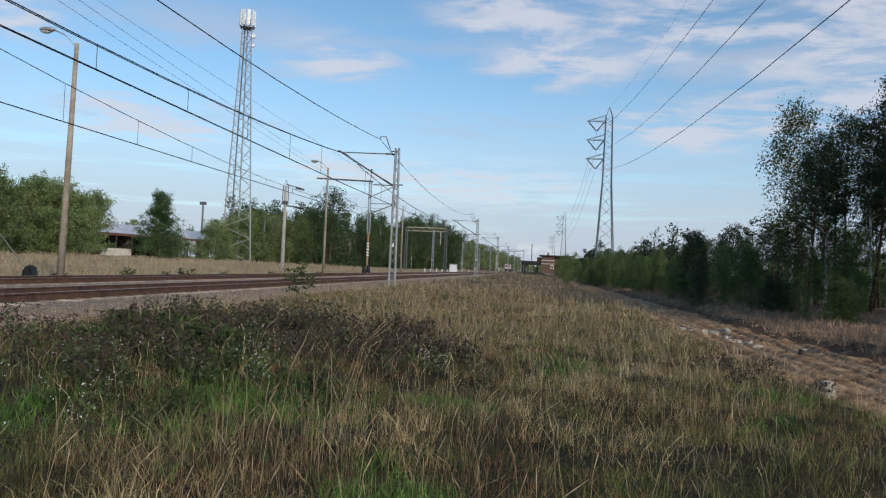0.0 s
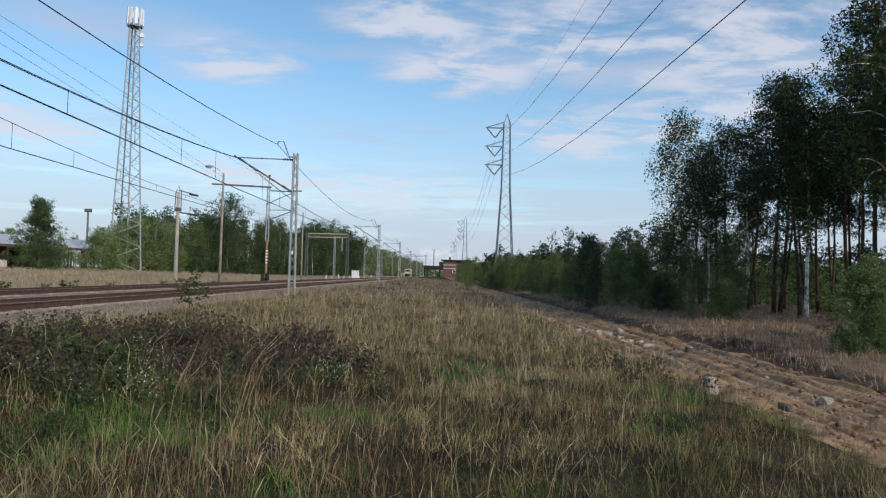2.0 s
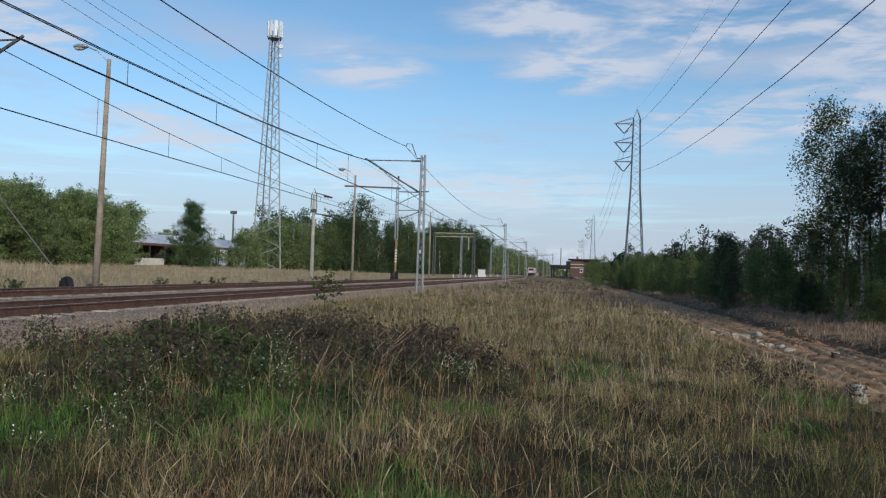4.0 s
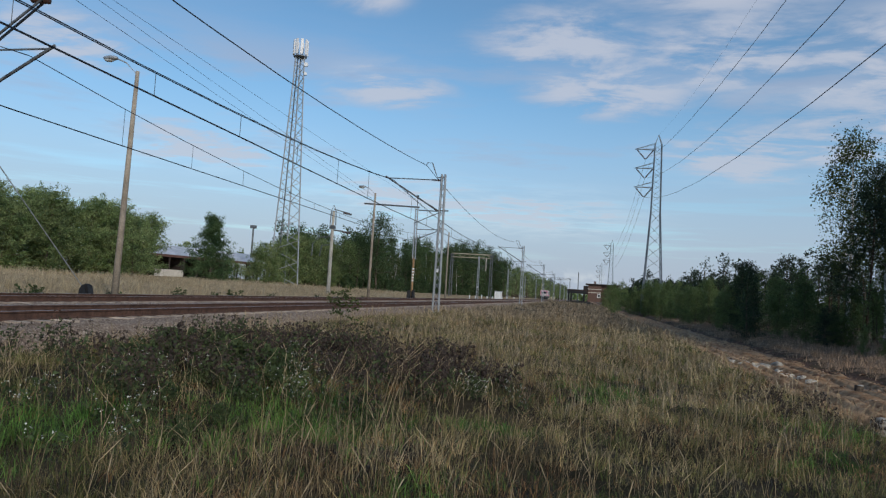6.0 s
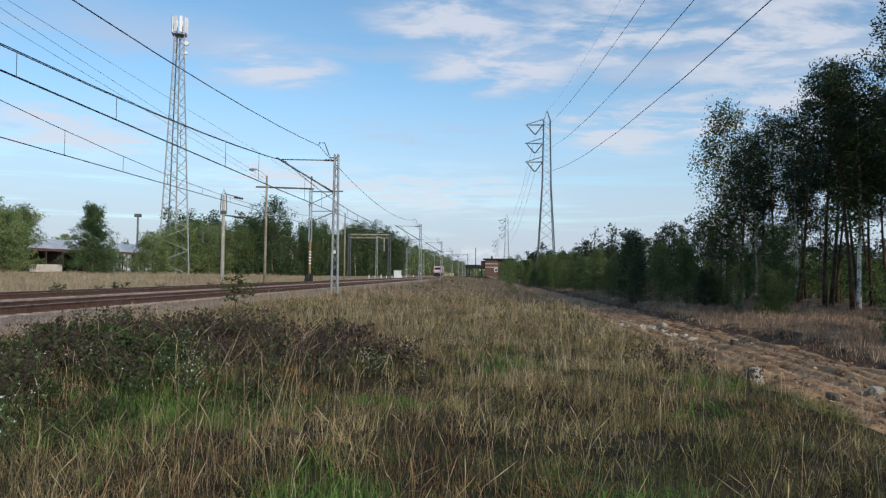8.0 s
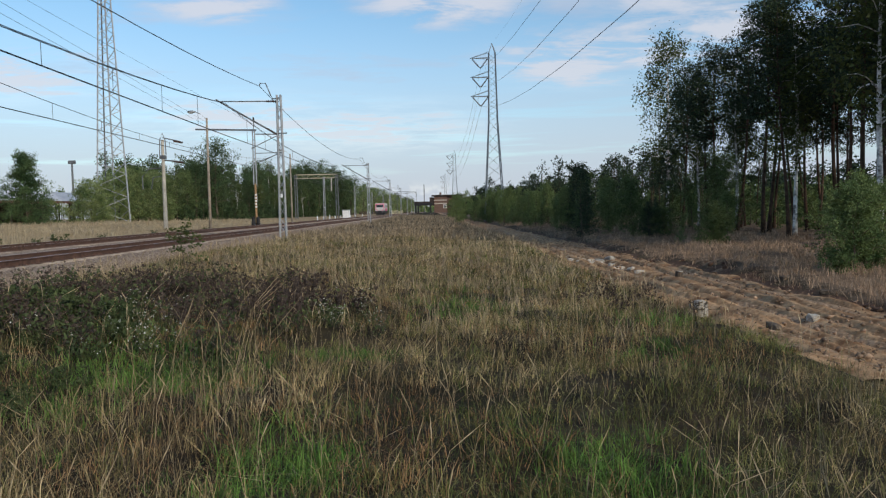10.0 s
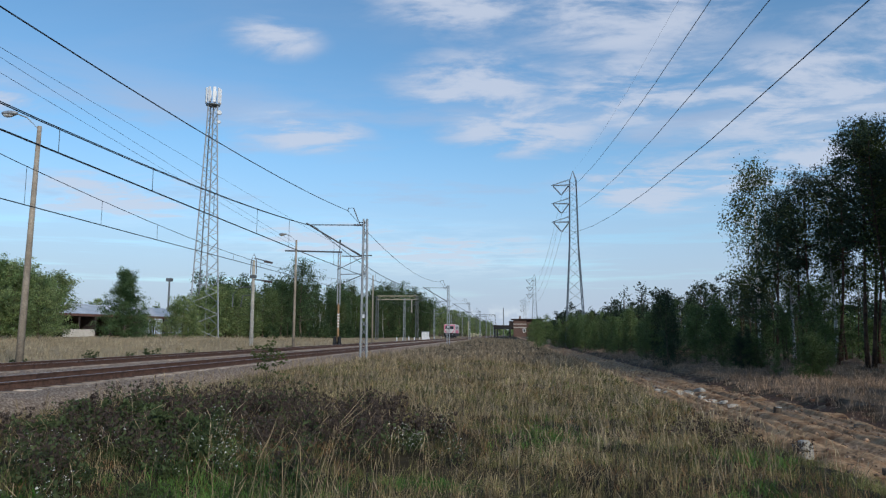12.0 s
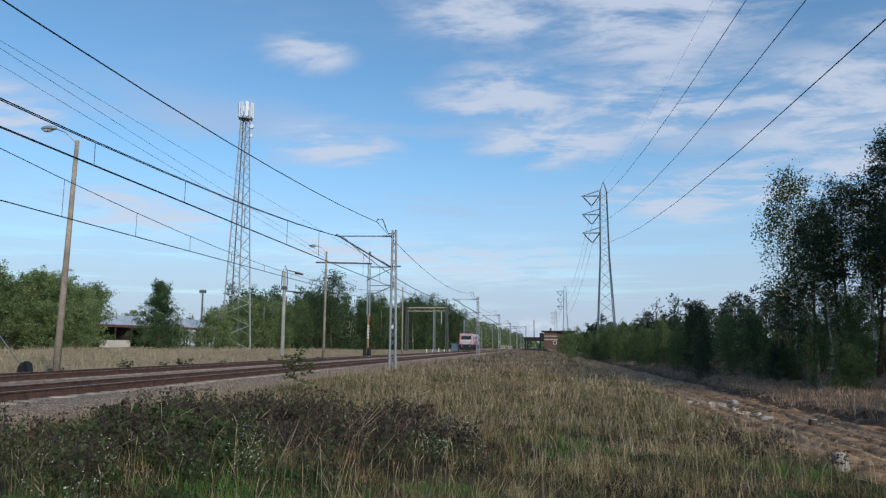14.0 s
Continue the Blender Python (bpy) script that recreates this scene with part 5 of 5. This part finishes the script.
gantry(-19.4, -8.4, 420.0, 12.6, "distant steel portal spanning the tracks", "steel_dark", 0.9)
g_ = gantry(-27.7, -19.3, 150.0, 9.0, "pale yellow truss beam on posts beside the far track", "yellow_dull", 0.75)
bm_ = bmesh.new()
tube(bm_, ((-20.4, 0, 8.2), (-20.4, 0, 5.6)), 0.12, 6)
part("hanging_counterweight", bm_, M["concrete"], g_, "pale hanging weight")
t_ = thing("post", "single tall bare steel post far along the line", "post", pose(-3.4, 380.0, -0.6))
part("shaft", bar((0, 0, 0), (0, 0, 15.5), 0.22, 8), M["steel_dark"], t_)


# ---------------------------------------------------------------- lineside things
def tension_mast(x, y):
    t = thing("tension_mast", "tall lineside mast with side arm, orange base and black weights", "mast", pose(x, y, 0))
    part("column", lattice(bmesh.new(), 0.30, 0.22, 4.2, 9.9, 14, 0.035, 0.016, depth=0.22), M["steel"], t)
    part("lower_column", tube(bmesh.new(), ((0, 0, -0.6), (0, 0, 4.3)), (0.12, 0.11), 8), M["orange"], t, "faded orange lower column")
    for k in range(5):
        part("warning_band", tube(bmesh.new(), ((0, 0, 1.75 + 0.32 * k), (0, 0, 1.9 + 0.32 * k)), 0.125, 8), M["white"], t, "white painted band")
    part("long_arm", bar((0.3, 0, 9.95), (-6.1, 0, 10.15), 0.09), M["steel_dark"], t)
    part("tip_rod", bar((0, 0, 9.9), (0.05, 0, 11.1), 0.04), M["steel_dark"], t)
    part("cap", tube(bmesh.new(), ((0.05, 0, 10.9), (0.05, 0, 11.3)), 0.1, 6), M["black"], t)
    for dx in (-0.26, 0.26):
        part("counterweight", tube(bmesh.new(), ((dx, -0.3, -0.3), (dx, -0.3, 0.15), (dx, -0.3, 0.2), (dx, -0.3, 0.75)), (0.22, 0.22, 0.17, 0.17), 10), M["black"], t, "black stacked counterweight")
    part("bracket", bar((0.1, 0, 6.4), (3.0, 0, 7.6), 0.05), M["steel_dark"], t)
    part("bracket", bar((0.1, 0, 7.5), (3.0, 0, 7.55), 0.04), M["steel_dark"], t)


tension_mast(-18.6, 77.6)


def concrete_pole(x, y, top):
    z0 = float(ground_z(x, y)) - 0.5
    t = thing("line_pole", "pale concrete pole with switchgear brackets at the top", "pole", pose(x, y, 0))
    part("pole", tube(bmesh.new(), ((0, 0, z0), (0, 0, top)), (0.20, 0.13), 10), M["concrete"], t)
    part("head_frame", tube(bmesh.new(), ((-0.3, 0, top - 1.4), (-0.25, 0, top), (0, 0, top + 0.6), (0.25, 0, top), (0.3, 0, top - 1.4)), 0.05), M["steel_dark"], t)
    part("arm", bar((0, 0, top + 0.2), (1.7, 0, top - 0.2), 0.05), M["steel_dark"], t)
    part("arm", bar((0, 0, top - 1.9), (1.9, 0, top - 2.1), 0.07), M["steel_dark"], t)
    for z in (top - 0.15, top - 2.05):
        part("insulator", insulator(bmesh.new(), (1.0, 0, z), (1.9, 0, z - 0.15), 0.12), M["insulator"], t, "brown insulator")
    part("switch_box", box(bmesh.new(), -0.28, -0.2, top - 1.8, 0.28, 0.2, top - 1.45, 0.03), M["steel_dark"], t)
    part("side_frame", tube(bmesh.new(), ((0, 0, top - 2.6), (-1.4, 0, top - 2.7), (-2.0, 0, top - 3.4), (-2.0, 0, top - 4.6)), 0.05), M["steel_dark"], t)
    part("side_frame", tube(bmesh.new(), ((0, 0, top - 3.4), (-1.0, 0, top - 3.5), (-1.2, 0, top - 4.6)), 0.05), M["steel_dark"], t)


concrete_pole(-25.0, 68.7, 8.2)
flood = thing("floodlight_pole", "slim dark pole with a floodlight behind the trees", "floodlight", pose(-62.0, 127.0, float(ground_z(-62, 127)) - 0.2))
part("pole", tube(bmesh.new(), ((0, 0, 0), (0, 0, 10.2)), (0.22, 0.16), 8), M["steel_dark"], flood)
part("floodlight", box(bmesh.new(), -0.6, -0.25, 10.1, 0.6, 0.25, 10.7, 0.06), M["steel_dark"], flood)
bm_ = bmesh.new()
z_ = float(ground_z(-18.4, 24.6))
vs_ = [Vector((-0.55, -0.35, 0)), Vector((0.55, -0.35, 0)), Vector((0.6, 0.35, 0)), Vector((-0.55, 0.35, 0)), Vector((-0.45, -0.3, 0.7)), Vector((0.1, -0.3, 0.85)), Vector((0.12, 0.3, 0.82)), Vector((-0.45, 0.3, 0.72))]
bv = [bm_.verts.new(Vector((v.x * 0.55, v.y * 0.7, v.z * 1.15)) + Vector((0, 0, -0.08))) for v in vs_]
for f_ in ((3, 2, 1, 0), (4, 5, 6, 7), (0, 1, 5, 4), (1, 2, 6, 5), (2, 3, 7, 6), (3, 0, 4, 7)):
    bm_.faces.new([bv[i] for i in f_])
bmesh.ops.bevel(bm_, geom=bm_.edges[:], offset=0.07, segments=2, affect="EDGES")
anchor = thing("anchor_block", "black tarred anchor block with a guy wire beyond the tracks", "anchor block", pose(-18.6, 24.6, z_))
part("block", bm_, M["black"], anchor)
part("guy_wire", bar((-0.2, 0, 0.7), (-0.9, -9.5, 9.6), 0.02, 5), M["steel"], anchor, "steel guy wire")


def relay_cabinet(x, y):
    t = thing("relay_cabinet", "small white equipment cabinet beside the line", "cabinet", pose(x, y, float(ground_z(x, y)) - 0.1))
    part("body", box(bmesh.new(), -0.8, -0.7, 0, 0.8, 0.7, 2.2, 0.04), M["white"], t)
    part("roof", box(bmesh.new(), -0.95, -0.85, 2.2, 0.95, 0.85, 2.35, 0.03), M["steel"], t)
    part("door", box(bmesh.new(), -0.5, -0.74, 0.15, 0.5, -0.7, 2.0, 0.01), M["white"], t)


relay_cabinet(-19.6, 168.0)


def platform_barrier(x, y, length):
    t = thing("platform_barrier", "pale yellow railing panel beside the far track", "barrier", pose(x, y, float(ground_z(x, y))), "platform barriers")
    for k in range(4):
        part("post", box(bmesh.new(), -0.08, k * length / 3 - 0.08, -0.2, 0.08, k * length / 3 + 0.08, 2.1, 0.02), M["yellow_dull"], t)
    for z in (0.55, 1.2, 1.85):
        part("board", box(bmesh.new(), -0.05, 0, z, 0.05, length, z + 0.3, 0.02), M["yellow_pale"], t)


for k_ in range(6):
    platform_barrier(-20.2, 372.0 + 26.0 * k_, 17.0)
post_ = thing("signal_post", "slim pale yellow post beside the far track", "post", pose(-19.7, 343.0, -0.6))
part("shaft", tube(bmesh.new(), ((0, 0, 0), (0, 0, 8.2)), (0.17, 0.13), 8), M["yellow_pale"], post_)
part("cap", tube(bmesh.new(), ((0, 0, 8.15), (0, 0, 8.5)), (0.24, 0.18), 8), M["steel_dark"], post_)
marker = thing("marker_post", "short white concrete marker post beside the line", "marker post", group="marker posts")
part("post", box(bmesh.new(), -0.09, -0.09, -0.2, 0.09, 0.09, 1.0, 0.02), M["white"], marker)
for k_, y_ in enumerate((124, 131, 139, 147, 156, 175, 186, 205)):
    m_ = pose(-19.4, y_, float(ground_z(-19.4, y_)))
    if k_ == 0:
        marker.matrix_basis = m_
    else:
        copy_thing(marker, m_)


# ---------------------------------------------------------------- stones by the sandy track
def rock(name, x, y, sx, sy, sz, seed, label, turn=0.0, material="stone", category="stone", cuts=2):
    rng = random.Random(seed)
    bm = bmesh.new()
    bmesh.ops.create_icosphere(bm, subdivisions=cuts, radius=1.0)
    for v in bm.verts:
        d = v.co.normalized()
        k = 1 + 0.22 * noise.noise(d * 1.6 + Vector((seed, 0, 0))) + 0.08 * noise.noise(d * 5 + Vector((0, seed, 0)))
        q = Vector([math.copysign(abs(c) ** 0.6, c) for c in d]) * k
        v.co = Vector((q.x * sx, q.y * sy, q.z * sz))
    ob = part(name, bm, M[material])
    ob.matrix_world = pose(x, y, float(ground_z(x, y)) + sz * 0.55, rng.uniform(-12, 12), rng.uniform(-12, 12), turn)
    return tagged(ob, label, category, "stones by the sandy track")


rock("boulder", 4.85, 12.9, 0.15, 0.13, 0.19, 3, "pale grey broken concrete lump at the edge of the sandy track", 20)
rock("stone", 6.5, 12.1, 0.12, 0.09, 0.075, 5, "pale stone lying on the bare sand", 40)
rock("concrete_slab", 5.5, 26.8, 0.36, 0.16, 0.05, 7, "pale broken concrete slab on the sand", 65)
for k_, (x_, y_, s_) in enumerate(((6.2, 26.4, 0.24), (6.5, 25.6, 0.18), (6.0, 24.6, 0.14), (6.8, 27.3, 0.3), (6.4, 23.8, 0.12), (5.6, 29.0, 0.2), (7.4, 14.6, 0.07), (6.1, 15.6, 0.08), (5.4, 10.6, 0.06), (7.0, 10.9, 0.06))):
    rock("stone", x_, y_, s_ * 0.75, s_ * 0.5, s_ * 0.3, 20 + k_, "pale broken stone lying on the sandy track", 37 * k_)
pile_ = random.Random(8)
for k_ in range(26):
    u_ = pile_.random()
    rock("rubble_piece", 5.5 + 1.0 * u_ + pile_.gauss(0, 0.16), 27.6 - 4.2 * u_ + pile_.gauss(0, 0.4), pile_.uniform(0.08, 0.24), pile_.uniform(0.05, 0.13), pile_.uniform(0.03, 0.08), 200 + k_, "pale broken rubble piece in a strewn heap on the sand", pile_.uniform(0, 360), "rubble", "rubble", 1)
turf_ = random.Random(18)
for k_ in range(30):
    y_ = 9.5 + 22 * turf_.random() ** 1.3
    rock("clod", turf_.choice((4.75, 5.0, 8.3, 8.6, 6.7)) + turf_.gauss(0, 0.18), y_, turf_.uniform(0.07, 0.2), turf_.uniform(0.06, 0.13), turf_.uniform(0.03, 0.08), 300 + k_, "dark turf clod lying on the sand", turf_.uniform(0, 360), "turf", "clod", 1)
stump = thing("tree_stump", "short pale cut log standing on the sand", "stump", pose(6.75, 19.5, float(ground_z(6.75, 19.5))))
part("log", tube(bmesh.new(), ((0, 0, -0.05), (0, 0, 0.1), (0.02, 0, 0.24)), (0.11, 0.10, 0.10), 10), M["bark"], stump)
part("cut_face", tube(bmesh.new(), ((0.02, 0, 0.235), (0.02, 0, 0.245)), 0.092, 10), M["wall_pale"], stump, "pale sawn face")
for k_, (x_, y_) in enumerate(((7.9, 17.6), (7.0, 15.0), (5.5, 11.4), (8.6, 15.5), (8.9, 18.0))):
    rock("clod", x_, y_, 0.14, 0.1, 0.06, 60 + k_, "dark turf clod lying on the sand", 50 * k_, "bark", "clod")


# ---------------------------------------------------------------- weeds on the bank
def weed_patch(name, spots, h, material, head, seed, label, stems=9, leaf=None, head_size=0.012, category="weed", heads=5):
    """Branching weed stems with small heads; each clump is a thing."""
    rng = np.random.default_rng(seed)
    protos = []
    for k in range(3):
        t = thing(name, label, category, group=name + " clumps")
        bm = bmesh.new()
        tips, mids = [], []
        for _ in range(stems):
            a = rng.uniform(0, 2 * math.pi); r = rng.uniform(0, 0.16)
            p = Vector((r * math.cos(a), r * math.sin(a), -0.03))
            pts = limb_points(p, (0.35 * math.cos(a), 0.35 * math.sin(a), 1), h * rng.uniform(0.6, 1.1), rng, 4)
            tube(bm, pts, [0.004, 0.0035, 0.003, 0.0025, 0.002], 3, False)
            for j in (2, 3, 4):
                for _ in range(2):
                    b2 = limb_points(pts[j], (rng.normal(0, 0.6), rng.normal(0, 0.6), 0.8), h * 0.22, rng, 2)
                    tube(bm, b2, [0.0025, 0.002, 0.0015], 3, False)
                    tips.append(tuple(b2[-1])); mids.append(tuple(b2[0]))
        tagged(part("stalk", bm, M[material], t), kind="stuff")
        hd = new("inflorescence", leaf_mesh("inflorescence", tips, head_size, rng, M[head], heads, [(0.014, 0.014, 0.01)] * len(tips)))
        hd.parent = t
        tagged(hd, kind="stuff")
        if leaf:
            lf = new("foliage", leaf_mesh("foliage", mids, 0.028, rng, M[leaf], 3, [(0.05, 0.05, 0.05)] * len(mids)))
            lf.parent = t
            tagged(lf, kind="stuff")
        protos.append(t)
    scatter(protos, spots, seed)


def weeds():
    rng = random.Random(12)
    around = lambda cx, cy, r, n, s0=0.8, s1=1.2: [(cx + rng.gauss(0, r), cy + rng.gauss(0, r * 1.3), rng.uniform(s0, s1)) for _ in range(n)]
    weed_patch("dark_weed", around(-2.2, 10.8, 0.45, 14) + around(-3.4, 12.4, 0.9, 26) + around(-4.8, 10.5, 0.9, 24) + around(3.9, 12.5, 0.6, 9, 0.6, 0.9),
               0.5, "weed", "weed", 3, "dead dark brown weed with dried seed heads", 9, None, 0.021, heads=6)
    weed_patch("yarrow", around(-3.9, 9.0, 0.9, 6) + around(-2.4, 7.4, 0.8, 3) + around(-5.0, 7.4, 0.7, 3) + around(-1.4, 11.0, 0.5, 7) + around(-6.0, 12, 0.8, 4) + around(-3.6, 6.0, 0.8, 2),
               0.42, "weed_leaf", "flower", 4, "white-flowered weed among the grass", 4, "weed_leaf", 0.009, heads=3)
    weed_patch("green_weed", around(-5.4, 9.6, 0.55, 16) + around(-4.2, 7.6, 0.6, 6, 0.5, 0.8) + around(-2.9, 6.2, 0.6, 6, 0.5, 0.8), 0.4, "weed_leaf", "weed_leaf", 8, "dark green leafy weed among the grass", 10, "weed_leaf", 0.024, heads=8)
    weed_patch("low_shrub", [(-19.9 + rng.uniform(-0.5, 0.3), y + rng.uniform(-1.5, 1.5), rng.uniform(0.8, 1.5)) for y in (24, 29, 33.5, 37, 38.5, 45, 52, 66)], 0.45, "weed", "weed_leaf", 6, "low dark green plant at the edge of the ballast", 9, "weed_leaf", 0.03, heads=8)
    weed_patch("mugwort", around(-4.4, 12.0, 1.3, 20) + around(-5.5, 9.0, 1.0, 10) + around(-3.0, 9.6, 0.8, 6),
               0.55, "weed", "weed", 5, "greyish brown bushy mugwort on the bank", 10, "weed_leaf", 0.014, heads=6)


weeds()


def rowan_sapling():
    rng = np.random.default_rng(77)
    x, y = -7.0, 20.6
    t = thing("sapling", "small leafy sapling on the bank beside the track", "sapling", pose(x, y, float(ground_z(x, y))))
    bm = bmesh.new()
    tube(bm, limb_points((0, 0, -0.05), (0.05, 0, 1), 1.25, rng, 5), [0.016, 0.014, 0.012, 0.009, 0.006, 0.004], 6, False)
    tips = []
    for k in range(14):
        a = 2.4 * k
        p = limb_points((0.02, 0, 0.45 + 0.055 * k), (math.cos(a), math.sin(a), 0.25), 0.62 - 0.02 * k, rng, 4, 0.05)
        tube(bm, p, [0.006, 0.005, 0.004, 0.003, 0.002], 4, False)
        tips += [tuple(q) for q in p[1:]]
    tagged(part("stem", bm, M["bark"], t), kind="stuff")
    lf = new("foliage", leaf_mesh("foliage", tips, 0.05, rng, M["leaf_birch"], 7, [(0.06, 0.06, 0.04)] * len(tips), 0.6))
    lf.parent = t


rowan_sapling()


# ---------------------------------------------------------------- sleepers
def sleepers():
    bm = box(bmesh.new(), -1.3, -0.13, -0.33, 1.3, 0.13, -0.165, 0.015)
    me = mesh_of("sleeper", bm, M["sleeper"])
    for x, tr in zip(TRACK_X, tracks):
        for k in range(150):
            ob = new("sleeper", me)
            ob.parent = tr
            ob.location = (x, 6.0 + 0.6 * k, 0)
        bm = bmesh.new()
        for k in range(260):
            y = 96.0 + 0.6 * k
            box(bm, x - 1.3, y - 0.13, -0.33, x + 1.3, y + 0.13, -0.165)
        ob = part("sleeper_row", bm, M["sleeper"], tr)
        tagged(ob, kind="stuff")


sleepers()


def motions():
    path = ((0.0, 390.0), (6.5, 290.0), (8.0, 264.0), (10.5, 221.0), (12.25, 189.5), (14.0, 159.0))
    walk(loco, [(t, pose(TRACK_X[1], y, 0)) for t, y in path])
    turns = []
    for i in range(421):
        t = i / 30.0
        k = max(j for j in range(len(path)) if path[j][0] <= t) if t < 14 else len(path) - 2
        k = min(k, len(path) - 2)
        (t0, y0), (t1, y1) = path[k], path[k + 1]
        turns.append((t, y0 + (y1 - y0) * (t - t0) / (t1 - t0)))
    for ax in WHEELS:
        walk(ax, [(t, pose(0, ax.location.y, 0.555, math.degrees((390.0 - y) / 0.555) % 360.0)) for t, y in turns])


motions()
